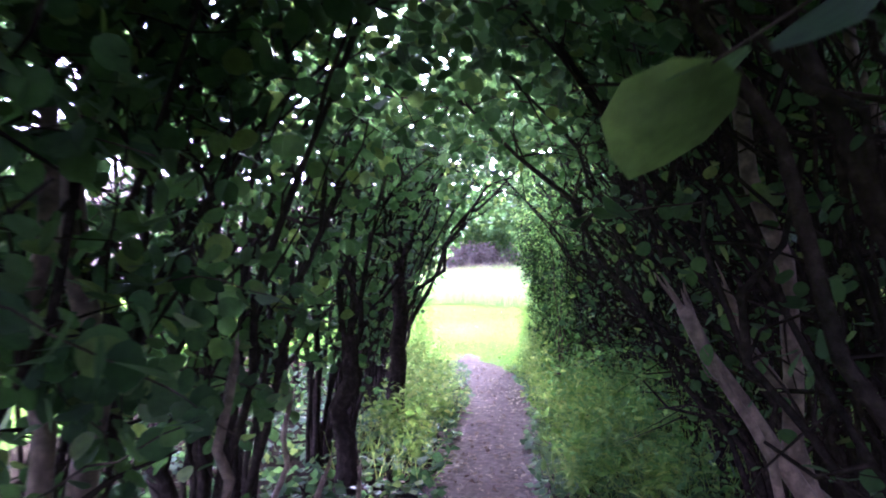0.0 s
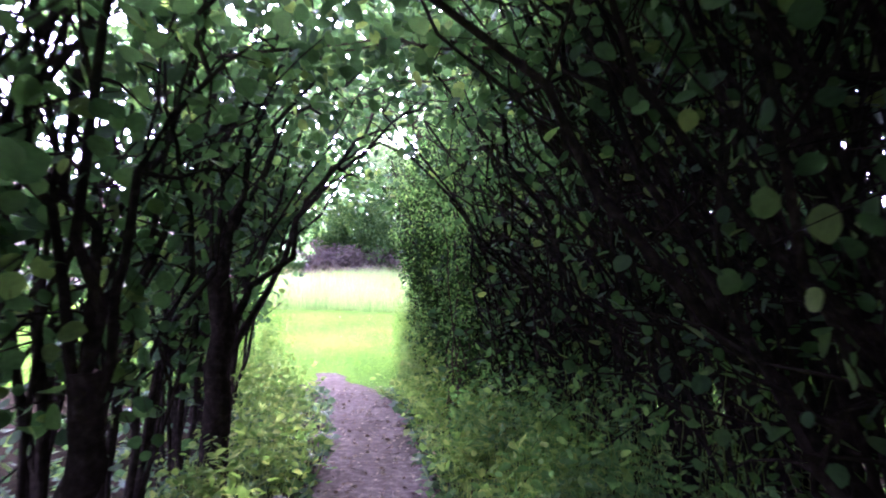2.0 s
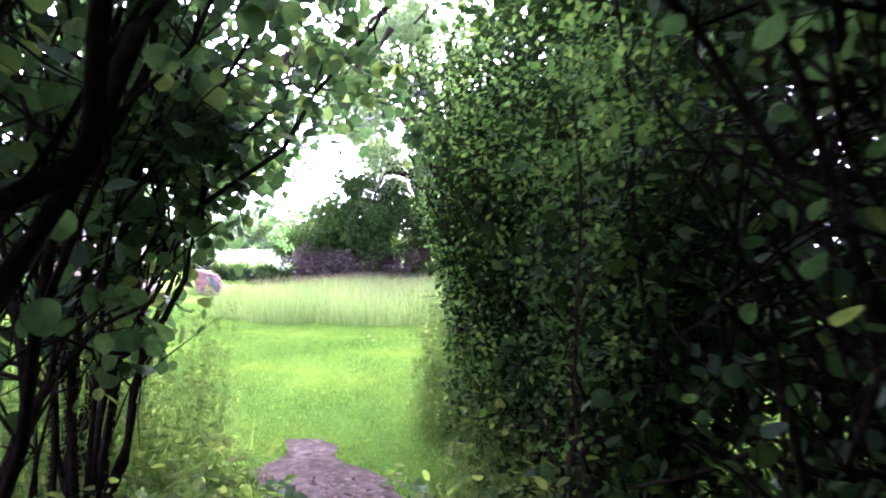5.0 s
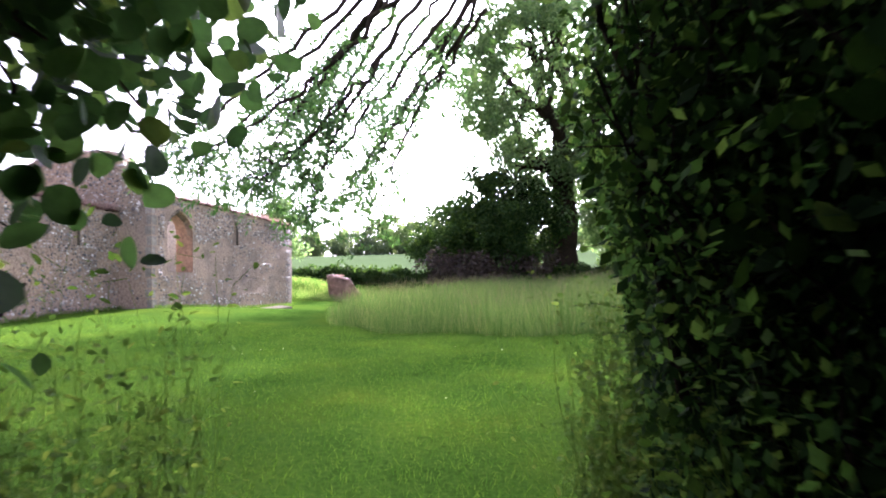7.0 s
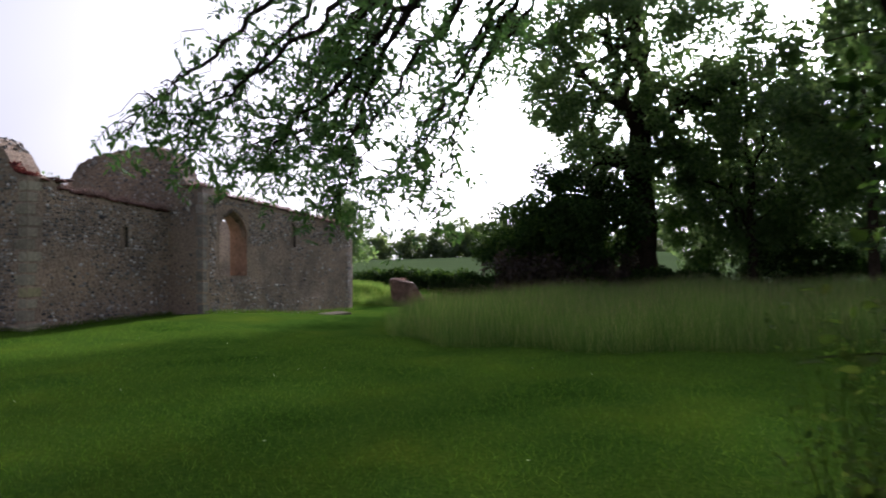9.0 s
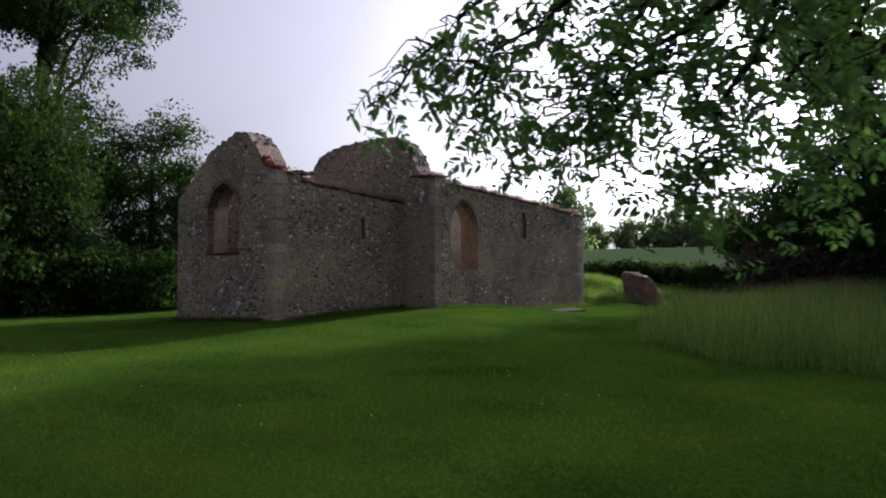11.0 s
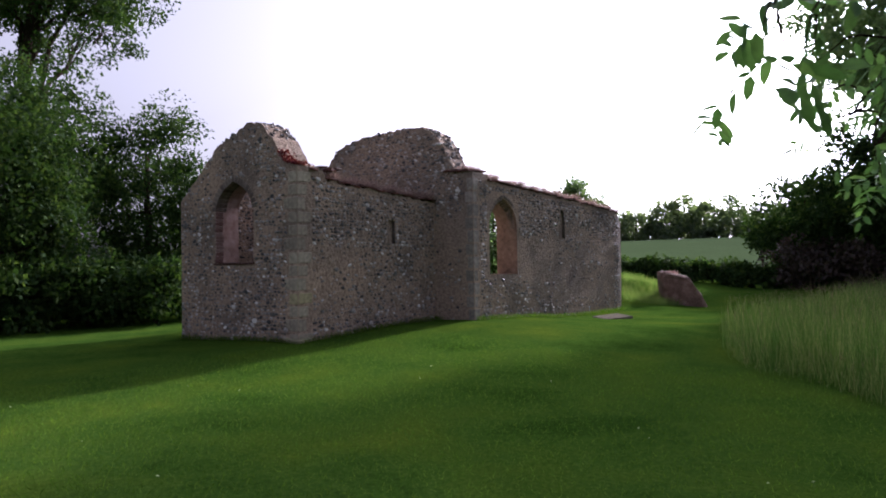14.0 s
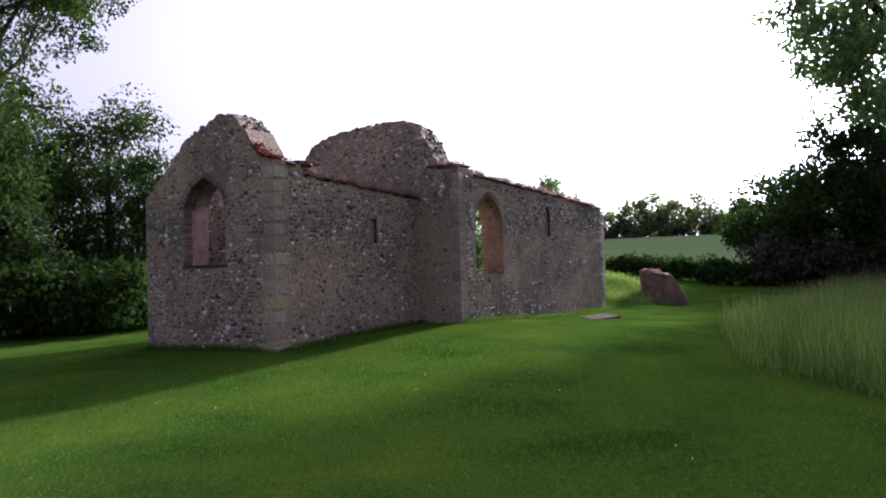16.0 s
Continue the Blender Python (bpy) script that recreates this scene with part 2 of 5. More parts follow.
def round_leaf(w, fold=0.06, curl=0.12):
    """A round blade with a short tip, two halves folded along the midrib."""
    xs, ws = (0.1, 0.34, 0.64, 0.87), (0.58, 1.0, 0.95, 0.5)
    v = [(0, 0, 0), (1, 0, -curl)] + [(x, sg * w * k, fold * k - curl * x * x) for sg in (1, -1) for x, k in zip(xs, ws)]
    return np.array(v), [(0, 1, 5, 4, 3, 2), (0, 6, 7, 8, 9, 1)]


BROAD_LEAF = round_leaf(0.47, 0.05, 0.16)
HAZEL_LEAF = round_leaf(0.46)
DEEP_LEAF = (np.array([(0, 0, 0), (0.45, 0.5, -0.02), (1, 0, -0.1), (0.45, -0.5, -0.02)]), [(0, 1, 2, 3)])
ASH_LEAF = plain_leaf(0.2, 0.17, 0.03, 0.12)
OVAL_LEAF = plain_leaf(0.26, 0.22, 0.05, 0.12)
SMALL_LEAF = (np.array([(0, 0, 0), (0.5, 0.3, -0.05), (1, 0, -0.1), (0.5, -0.3, -0.05)]), [(0, 1, 2, 3)])
BLADE = (np.array([(0, -0.035, 0), (0, 0.035, 0), (0.55, 0.022, 0.0), (0.55, -0.022, 0.0), (1.0, 0, 0)]), [(0, 1, 2, 3), (3, 2, 4)])


def unit(a):
    return a / np.maximum(np.linalg.norm(a, axis=-1, keepdims=True), 1e-9)


def blades(name, pos, way, size, template, material, parent=None, label="", up=None, wide=1.0):
    """Many leaves in one mesh: each starts at pos, points along way, and has the given length."""
    pos, way = np.asarray(pos, float), unit(np.asarray(way, float))
    n = len(pos)
    size = np.broadcast_to(np.asarray(size, float), (n,))
    if up is None:
        up = np.array([0, 0, 1.0]) + rng.normal(0, 0.55, (n, 3))
    side = unit(np.cross(up, way))
    top = np.cross(way, side)
    tv, tf = template
    v = pos[:, None] + size[:, None, None] * (tv[None, :, 0, None] * way[:, None] + wide * tv[None, :, 1, None] * side[:, None] + tv[None, :, 2, None] * top[:, None])
    k = len(tv)
    nl = np.array([len(f) for f in tf])
    loops = (np.concatenate([np.array(f) for f in tf])[None] + (np.arange(n) * k)[:, None]).ravel()
    totals = np.tile(nl, n)
    starts = np.concatenate([[0], np.cumsum(totals)[:-1]])
    me = bpy.data.meshes.new(name)
    me.vertices.add(n * k)
    me.vertices.foreach_set("co", v.reshape(-1).astype(np.float32))
    me.loops.add(len(loops))
    me.loops.foreach_set("vertex_index", loops.astype(np.int32))
    me.polygons.add(len(totals))
    me.polygons.foreach_set("loop_start", starts.astype(np.int32))
    me.polygons.foreach_set("loop_total", totals.astype(np.int32))
    me.update(calc_edges=True)
    me.materials.append(material)
    ob = new(name, me)
    if parent is not None:
        ob.parent = parent
    return tagged(ob, label)


class Tubes:
    """Tapered round stems, gathered into one mesh."""

    def __init__(self):
        self.v, self.f, self.n = [], [], 0

    def add(self, pts, r0, r1, sides=6):
        pts = np.asarray(pts, float)
        m = len(pts)
        t = unit(np.gradient(pts, axis=0))
        ref = np.where(np.abs(t[:, 2:3]) > 0.9, np.array([[1.0, 0, 0]]), np.array([[0, 0, 1.0]]))
        a = unit(np.cross(t, ref))
        b = np.cross(t, a)
        r = np.linspace(r0, r1, m)
        ang = np.arange(sides) * 2 * np.pi / sides
        ring = pts[:, None] + r[:, None, None] * (np.cos(ang)[None, :, None] * a[:, None] + np.sin(ang)[None, :, None] * b[:, None])
        self.v.append(ring.reshape(-1, 3))
        for i in range(m - 1):
            for j in range(sides):
                k = (j + 1) % sides
                o = self.n + i * sides
                self.f.append((o + j, o + k, o + sides + k, o + sides + j))
        self.f.append(tuple(self.n + (m - 1) * sides + j for j in range(sides)))
        self.n += m * sides

    def link(self, name, material, parent, label=""):
        return link_mesh(name, np.concatenate(self.v), self.f, material, parent, label, True)


def bent(a, b, sag=0.0, wob=0.0, n=7):
    """A line from a to b with a bow upwards and some wobble."""
    a, b = np.asarray(a, float), np.asarray(b, float)
    s = np.linspace(0, 1, n)[:, None]
    p = a + (b - a) * s
    p[:, 2:3] += sag * 4 * s * (1 - s)
    w = rng.normal(0, wob, (n, 3)) * np.sin(np.pi * s)
    return p + w


# ---- the lie of the land ----
HEIGHTS = [(3.6, -8, 0.35), (2.73, -3.0, 0.3), (2.3, -1, 0.18), (2.07, 0.56, 0.1), (1.49, 3.66, 0.03), (1.3, 5.6, 0.02), (0.7, 7.6, 0.05), (0.17, 8.3, 0.1),
           (-2.2, 9.6, 0.27), (-3.9, 10.5, 0.36), (-7, 13, 0.36), (-6, 17, 0.3), (-10, 10, 0.36), (-4, 7, 0.25), (-10.4, 14.6, 0.32), (-9, 15.5, 0.32), (-0.4, 13.3, 0.22), (-3.6, 11.5, 0.3), (-5.5, 22, 0.22),
           (-0.5, 20.5, 0.12), (-3.9, 20.2, 0.2), (-13.9, 19.6, 0.46), (-18, 19.6, 0.36), (-14, 22, 0.62), (-12.7, 24.4, 0.7), (-12.6, 26.5, 0.58),
           (-12.6, 29, 0.4), (-12.7, 34, 0.24), (-11.4, 30.2, 0.25), (-24, 20, 0.3), (-24, 10, 0.4), (-14.6, 38.8, 1.65), (-13.4, 36.5, 0.7), (-11.3, 38.0, 0.05), (-10.6, 37.6, 0.1), (-7, 40, 0.4), (-15, 46, 1.0), (-9, 46.5, 0.5), (-11, 44, 0.55), (-19, 44, 1.0),
           (8, 0, 0.2), (8, 15, 0.2), (-6, 0, 0.2), (0, 40, 0.6), (-30, 45, 0.6), (12, 35, 0.5), (-5, 48, 0.7)]
HP = np.array(HEIGHTS)


def ground(x, y):
    x, y = np.asarray(x, float), np.asarray(y, float)
    d2 = (x[..., None] - HP[:, 0]) ** 2 + (y[..., None] - HP[:, 1]) ** 2
    w = 1 / (d2 + 4.0) ** 1.8
    z = (w * HP[:, 2]).sum(-1) / w.sum(-1)
    s = np.clip((y - 52) / 110, 0, 1)
    return z + 6.0 * s * s * (3 - 2 * s)


def gz(x, y):
    return float(ground(x, y))


PATHLINE = np.array([(4.0, -9), (3.3, -6), (2.76, -3), (2.3, -1), (2.07, 0.56), (1.66, 3), (1.42, 5), (1.1, 6.5), (0.65, 7.7), (0.1, 8.8), (-0.25, 9.7)])


def path_x(y):
    return np.interp(y, PATHLINE[:, 1], PATHLINE[:, 0])


def spread(parts):
    return np.unique(np.concatenate([np.arange(a, b, s) for a, b, s in parts]))


gx = spread([(-600, -80, 40), (-80, -30, 5), (-30, 12, 0.35), (12, 60, 4), (60, 601, 40)])
gy = spread([(-300, -40, 30), (-40, -10, 4), (-10, 45, 0.35), (45, 180, 4), (180, 901, 40)])
X, Y = np.meshgrid(gx, gy, indexing="ij")
Z = ground(X, Y)
near = (np.abs(X + 9) < 22) & (np.abs(Y - 17) < 28)
Z = Z + near * (0.01 * np.sin(X * 1.7 + np.cos(Y * 1.3)) * np.cos(Y * 2.1 + 0.7 * X))
nx, ny = len(gx), len(gy)
ii, jj = np.meshgrid(np.arange(nx - 1), np.arange(ny - 1), indexing="ij")
o = (ii * ny + jj).ravel()
quads = np.stack([o, o + ny, o + ny + 1, o + 1], -1)
lawn = link_mesh("ground", np.stack([X, Y, Z], -1).reshape(-1, 3), quads, M_LAWN, smooth=True)
lawn.data.materials.append(M_FIELD)
mid_y = Y.ravel()[o]
lawn.data.polygons.foreach_set("material_index", (mid_y > 58).astype(np.int32))
tagged(lawn, "mown green lawn with crop field rising beyond it", "lawn", kind="structure")


def strip(name, ys, half_left, half_right, lift, material, label, cells=9, ragged=0.1):
    """A band along the path that lies on the ground."""
    v, f = [], []
    for y in ys:
        c = path_x(y)
        k = math.sqrt(max(0.0, 1 - (max(0.0, y - 7.0) / 1.72) ** 2))
        wob = ragged * (1 + 0.5 * max(0.0, y - 6.6)) * min(1.0, 2.5 * k)
        a, b = c - half_left * k + wob * (math.sin(3.1 * y) + 0.7 * math.sin(7.7 * y + 1)), c + half_right * k + wob * (math.sin(2.7 * y + 2) + 0.7 * math.sin(8.3 * y))
        for x in np.linspace(a, b, cells):
            v.append((x, y, gz(x, y) + lift + 0.012 * math.sin(5 * x + 3 * y) + 0.006 * math.sin(13 * x - 9 * y)))
    for i in range(len(ys) - 1):
        for j in range(cells - 1):
            k = i * cells + j
            f.append((k, k + 1, k + cells + 1, k + cells))
    return tagged(link_mesh(name, v, f, material, smooth=True), label, "ground", kind="structure")


strip("woodland_floor", np.arange(-9, 7.0, 0.3), 4.2, 5.0, 0.028, M_LITTER, "leafy soil under the hedgerow, coloured darker for the shade there", 19, 0.15)
strip("path", np.arange(-9, 8.7, 0.12), 0.47, 0.43, 0.06, M_SOIL, "narrow trodden earth path with leaf litter", 9, 0.06)

# ---- the ruined church ----
from mathutils.geometry import tessellate_polygon

church = thing("church_ruin", "roofless ruined flint church with broken gables on mown grass", "ruin")


def ragged_top(ctrl, step=0.13, amp=0.035):
    """Points along a broken wall top, between the given ones."""
    c = np.array(ctrl, float)
    d = np.concatenate([[0], np.cumsum(np.linalg.norm(np.diff(c, axis=0), axis=1))])
    s = np.arange(0, d[-1], step)
    p = np.stack([np.interp(s, d, c[:, 0]), np.interp(s, d, c[:, 1])], -1)
    p[1:, 1] += rng.normal(0, amp, len(p) - 1)
    return [tuple(q) for q in p] + [tuple(c[-1])]


def arch(u0, u1, sill, spring, top, n=7):
    """A pointed-arch opening, anticlockwise from the lower left."""
    mid = (u0 + u1) / 2
    pts = [(u0, sill), (u1, sill), (u1, spring)]
    half, k = (u1 - u0) / 2, (top - spring) / math.sin(math.pi / 3)
    for i in range(1, n):
        a = i / n * math.pi / 3
        pts.append((mid + half * (2 * math.cos(a) - 1), spring + k * math.sin(a)))
    pts.append((mid, top))
    for i in range(n - 1, 0, -1):
        a = i / n * math.pi / 3
        pts.append((mid - half * (2 * math.cos(a) - 1), spring + k * math.sin(a)))
    pts.append((u0, spring))
    return pts


def wall(name, place, outline, holes, thick, label, reveal=None, splay=0.0):
    """A wall plate: place(u, z, d) gives the point at depth d behind its outer face."""
    loops = [outline, *holes]
    flat = [p for lp in loops for p in lp]
    tris = tessellate_polygon([[Vector((u, z, 0)) for u, z in lp] for lp in loops])
    n = len(flat)
    inner = list(outline)
    for h in holes:
        cu = sum(p[0] for p in h) / len(h)
        inner += [(u + splay * (1 if u > cu + 0.02 else -1 if u < cu - 0.02 else 0), z) for u, z in h]
    v = [place(u, z, 0) for u, z in flat] + [place(u, z, thick) for u, z in inner]
    f = [tuple(t) for t in tris] + [tuple(i + n for i in reversed(t)) for t in tris]
    k = len(outline)
    f += [(i, (i + 1) % k, (i + 1) % k + n, i + n) for i in range(k)]
    ob = link_mesh(name, v, f, M_RUBBLE, church, label)
    at = k
    for h in holes:
        m = len(h)
        rv = [place(u, z, -0.003) for u, z in h] + [v[n + at + i] for i in range(m)]
        rf = [(i, (i + 1) % m, (i + 1) % m + m, i + m) for i in range(m)]
        link_mesh("window_reveal", rv, rf, reveal if reveal and h[1][0] - h[0][0] > 1 else M_RENDER, ob, "plastered window reveal")
        at += m
    bm = bmesh.new()
    bm.from_mesh(ob.data)
    bmesh.ops.recalc_face_normals(bm, faces=bm.faces)
    bm.to_mesh(ob.data)
    bm.free()
    return ob


CX, NX, EY, AY, WY, FX, GX = -13.9, -12.7, 19.6, 24.38, 34.06, -18.06, -19.3
EAST_TOP = [(CX, 4.2), (-14.28, 4.3), (-14.42, 4.56), (-14.75, 4.93), (-15.02, 5.2), (-15.35, 5.3), (-15.65, 5.25), (-16.25, 5.04), (-16.74, 4.8), (-17.15, 4.42), (-17.55, 4.1), (-17.85, 3.82), (FX, 3.72)]
ARCH_TOP = [(NX, 4.42), (-13.2, 4.5), (-13.38, 4.68), (-13.67, 5.27), (-13.95, 5.58), (-14.27, 5.74), (-15.1, 5.82), (-15.49, 5.78), (-16.91, 5.66), (-17.56, 5.45), (-17.84, 5.05), (-18.3, 4.5), (GX, 4.3)]
EAST_WIN = arch(-16.68, -15.34, 2.18, 3.38, 4.04)
NAVE_WIN = arch(25.14, 26.56, 1.78, 3.12, 3.84)
SLIT_1 = [(22.48, 2.6), (22.72, 2.6), (22.72, 3.16), (22.48, 3.16)]
SLIT_2 = arch(29.2, 29.56, 2.82, 3.45, 3.72, 3)
TH = 0.72

east = wall("east_wall", lambda u, z, d: (u, EY + d, z), [(FX, -0.4), (CX, -0.4), *ragged_top(EAST_TOP)], [EAST_WIN], TH, "flint gable wall with a pointed window", M_REVEAL, 0.12)
side = wall("chancel_wall", lambda u, z, d: (CX - d, u, z), [(EY + TH, -0.4), (AY, -0.4), (AY, 3.7), *ragged_top([(AY - 0.01, 3.7), (20.45, 3.95), (20.4, 4.1), (EY + TH, 4.14)])], [SLIT_1], TH, "flint chancel wall with a narrow slit")
far_side = wall("chancel_wall", lambda u, z, d: (FX + d, u, z), [(EY + TH, -0.4), (AY, -0.4), *ragged_top([(AY, 3.9), (EY + TH, 4.1)])], [], TH, "flint chancel wall on the far side")
gable = wall("gable_wall", lambda u, z, d: (u, AY + d, z), [(GX, -0.4), (NX, -0.4), *ragged_top(ARCH_TOP)], [], TH, "tall broken flint gable between nave and chancel")
nave = wall("nave_wall", lambda u, z, d: (NX - d, u, z), [(AY + TH, -0.4), (WY, -0.4), (WY + 0.08, 1.5), (WY + 0.1, 3.5), *ragged_top([(WY - 0.25, 3.84), (31.6, 3.98), (28.4, 4.12), (AY + TH, 4.26)], 0.13, 0.012)],
            [NAVE_WIN, SLIT_2], TH, "long flint nave wall with a pointed window", M_OCHRE, 0.1)
wall("nave_wall", lambda u, z, d: (GX + d, u, z), [(AY + TH, -0.4), (WY, -0.4), *ragged_top([(WY, 4.3), (30, 4.15), (AY + TH, 3.9)])], [], TH, "broken flint nave wall on the far side")

for ob, x, u0, u1, z0, z1 in ((side, CX, 22.4, 22.8, 2.5, 3.25), (nave, NX, 29.1, 29.66, 2.7, 3.8)):
    v = [(x - d, u, z) for d in (0.09, 0.3) for u in (u0, u1) for z in (z0, z1)]
    link_mesh("blocking", v, [(0, 1, 3, 2), (4, 6, 7, 5), (0, 4, 5, 1), (2, 3, 7, 6), (0, 2, 6, 4), (1, 5, 7, 3)], M_RUBBLE, ob, "rubble blocking of the slit")

# coping tiles and their dry grass
coping_mesh = {}


def box_mesh(key, sx, sy, sz, jitter=0.0, taper=0.0):
    bm = bmesh.new()
    bmesh.ops.create_cube(bm, size=1)
    for v in bm.verts:
        k = 1 - taper * (v.co.z > 0)
        v.co = Vector((v.co.x * sx * k, v.co.y * sy * k, v.co.z * sz)) + Vector(rng.normal(0, jitter, 3))
    bmesh.ops.bevel(bm, geom=bm.edges[:], offset=min(sx, sy, sz) * 0.12, segments=1, affect="EDGES")
    me = bpy.data.meshes.new(key)
    bm.to_mesh(me)
    bm.free()
    return me


def piece(name, me, material, parent, m, label=""):
    if not me.materials:
        me.materials.append(material)
    ob = new(name, me)
    ob.parent = parent
    ob.matrix_basis = m
    return tagged(ob, label)


TILES = [box_mesh("coping_tile", 0.77, 0.2, 0.042, 0.012) for _ in range(4)]
RED_TILES = [box_mesh("red_tile", 0.3, 0.22, 0.05, 0.008) for _ in range(3)]


def coping(parent, pts, x, step=0.19):
    p = np.array(pts)
    for y in np.arange(p[0, 0], p[-1, 0], step):
        z = float(np.interp(y, p[:, 0], p[:, 1]))
        piece("coping_tile", TILES[int(rng.integers(4))], M_TILE, parent, pose(x + rng.normal(0, 0.012), y, z + 0.035 + rng.normal(0, 0.008), rng.normal(0, 2), rng.normal(0, 2), rng.normal(0, 3)))


coping(side, [(20.5, 3.95), (24.3, 3.71)], CX - 0.34)
coping(nave, [(25.15, 4.26), (28.4, 4.12), (31.6, 3.98), (33.8, 3.84)], NX - 0.34)
for i in range(8):
    piece("coping_tile", TILES[i % 4], M_TILE, gable, pose(-12.85 - 0.085 * i, AY + 0.3, 4.5 + rng.normal(0, 0.012), 0, rng.normal(0, 3), 90 + rng.normal(0, 5)))
for i in range(4):
    piece("coping_tile", TILES[i % 4], M_TILE, east, pose(-13.86 - 0.35, EY + 0.75 + 0.24 * i - 0.3, 4.2 + rng.normal(0, 0.02), 0, rng.normal(0, 3), rng.normal(0, 5)))


def tufts(name, pos, height, spread_, material, label, category, template=BLADE, wide=1.0, kind="stuff", lean=0.35):
    pos = np.asarray(pos, float)
    n = len(pos)
    way = np.array([0, 0, 1.0]) + rng.normal(0, lean, (n, 3)) * np.array([1, 1, 0.2])
    side_up = rng.normal(0, 1, (n, 3)) * np.array([1, 1, 0.05])
    ob = blades(name, pos + rng.normal(0, spread_, (n, 3)) * np.array([1, 1, 0]), way, height * rng.uniform(0.45, 1.15, n), template, material, up=side_up, wide=wide)
    return tagged(ob, label, category, kind=kind)


def wall_grass(pts, x, count):
    p = np.array(pts)
    y = rng.uniform(p[0, 0], p[-1, 0], count)
    y += 0.2 * np.sin(y * 9)
    z = np.interp(y, p[:, 0], p[:, 1]) + 0.06
    tufts("dry_grass", np.stack([x + rng.normal(0, 0.05 if x > CX - 0.1 and (x > NX - 0.1 or x < CX) else 0.15, count), y, z], -1), 0.2 + 0.06 * np.sin(5 * y), 0.03, M_STRAW, "dry pinkish grass on top of the wall", "grass", wide=0.5, lean=0.7)


wall_grass([(20.45, 3.97), (24.3, 3.73)], CX - 0.3, 2600)
wall_grass([(20.45, 3.95), (24.3, 3.71)], CX - 0.02, 1800)
wall_grass([(25.0, 4.28), (28.4, 4.14), (33.9, 3.85)], NX - 0.3, 4200)
wall_grass([(25.0, 4.25), (28.4, 4.11), (33.9, 3.83)], NX - 0.02, 3400)
c = 700
tufts("dry_grass", np.stack([rng.uniform(-13.5, -12.75, c), rng.uniform(24.45, 25.0, c), np.full(c, 4.5)], -1), 0.16, 0.02, M_STRAW, "dry pinkish grass on top of the wall", "grass", wide=0.7)
c = 620
x = rng.uniform(-14.42, -13.88, c)
tufts("stonecrop", np.stack([x, EY + np.abs(rng.normal(0.02, 0.16, c)) - 0.03, np.interp(-x, [13.9, 14.28, 14.42, 14.55], [4.24, 4.34, 4.6, 4.74]) - 0.05 * rng.random(c)], -1), 0.075, 0.025, M_STONECROP, "crimson stonecrop growing on the corner of the gable", "plant", template=OVAL_LEAF, lean=0.9)
x = rng.uniform(-17.6, -14.3, 1500)
tufts("dry_grass", np.stack([x, rng.uniform(24.4, 25.0, 1500), np.interp(-x, [14.3, 15.1, 15.5, 16.9, 17.6], [5.74, 5.82, 5.78, 5.66, 5.45])], -1), 0.08, 0.03, M_LITTER, "dark withered turf along the gable top", "grass", wide=0.9, lean=0.8)
tufts("dry_grass", np.stack([rng.uniform(-16.2, -15.2, 500), rng.uniform(19.7, 20.2, 500), np.full(500, 5.2)], -1), 0.07, 0.02, M_STRAW, "sparse dry grass on the gable", "grass", wide=0.7)

# corner stones
QUOINS = [box_mesh("quoin", 0.30, 0.42, 0.27, 0.006), box_mesh("quoin", 0.44, 0.26, 0.29, 0.006), box_mesh("quoin", 0.30, 0.30, 0.25, 0.006)]
z, i = 0.42, 0
while z < 4.05:
    q = i % 3
    wx, wy, sz = ((0.30, 0.42, 0.28), (0.44, 0.26, 0.30), (0.30, 0.30, 0.26))[q]
    piece("quoin", QUOINS[q], M_QUOIN, east, pose(CX + 0.007 - wx / 2, EY - 0.007 + wy / 2, z + sz / 2, 0, 0, rng.normal(0, 0.6)), "pale limestone corner block")
    z += sz + 0.004
    i += 1
z, i = 0.6, 0
SLIM = [box_mesh("quoin", 0.2, 0.28, 0.33, 0.005), box_mesh("quoin", 0.26, 0.2, 0.3, 0.005)]
while z < 4.15:
    wx, wy, sz = ((0.2, 0.28, 0.34), (0.26, 0.2, 0.31))[i % 2]
    piece("quoin", SLIM[i % 2], M_QUOIN_GREY, nave, pose(NX + 0.006 - wx / 2, AY - 0.006 + wy / 2, z + sz / 2, 0, 0, rng.normal(0, 0.6)), "grey limestone corner block")
    z += sz + 0.01
    i += 1
piece("quoin", box_mesh("base_stone", 0.5, 0.36, 0.2, 0.01), M_QUOIN, east, pose(CX - 0.2, EY + 0.14, 0.48, 0, 0, 2), "large pale foundation block")
# sill and arch bricks of the windows
SILL = box_mesh("sill", 1.42, 0.3, 0.05, 0.004)
piece("window_sill", SILL, M_TILE, east, pose(-16.0, EY + 0.1, 2.17, 0, 0, 0), "thin red tile sill")
JAMB = [box_mesh("jamb_brick", 0.05, 0.2, 0.068, 0.004) for _ in range(3)]
M_JAMB = piece_material("pinkish_brick", [(0.0, (0.13, 0.07, 0.058)), (0.5, (0.2, 0.125, 0.105)), (1.0, (0.27, 0.2, 0.17))], 14, 0.9)
for k in range(15):
    for x in (-16.69, -15.33):
        piece("jamb_brick", JAMB[k % 3], M_JAMB, east, pose(x + rng.normal(0, 0.004), EY + 0.1 + rng.normal(0, 0.01), 2.24 + 0.078 * k, 0, 0, rng.normal(0, 2)), "weathered pinkish jamb brick")
VOUSS = [box_mesh("arch_brick", 0.1, 0.3, 0.16, 0.005) for _ in range(3)]
M_VOUSS = piece_material("ochre_brick", [(0.0, (0.11, 0.085, 0.07)), (1.0, (0.2, 0.165, 0.135))], 16, 0.9)
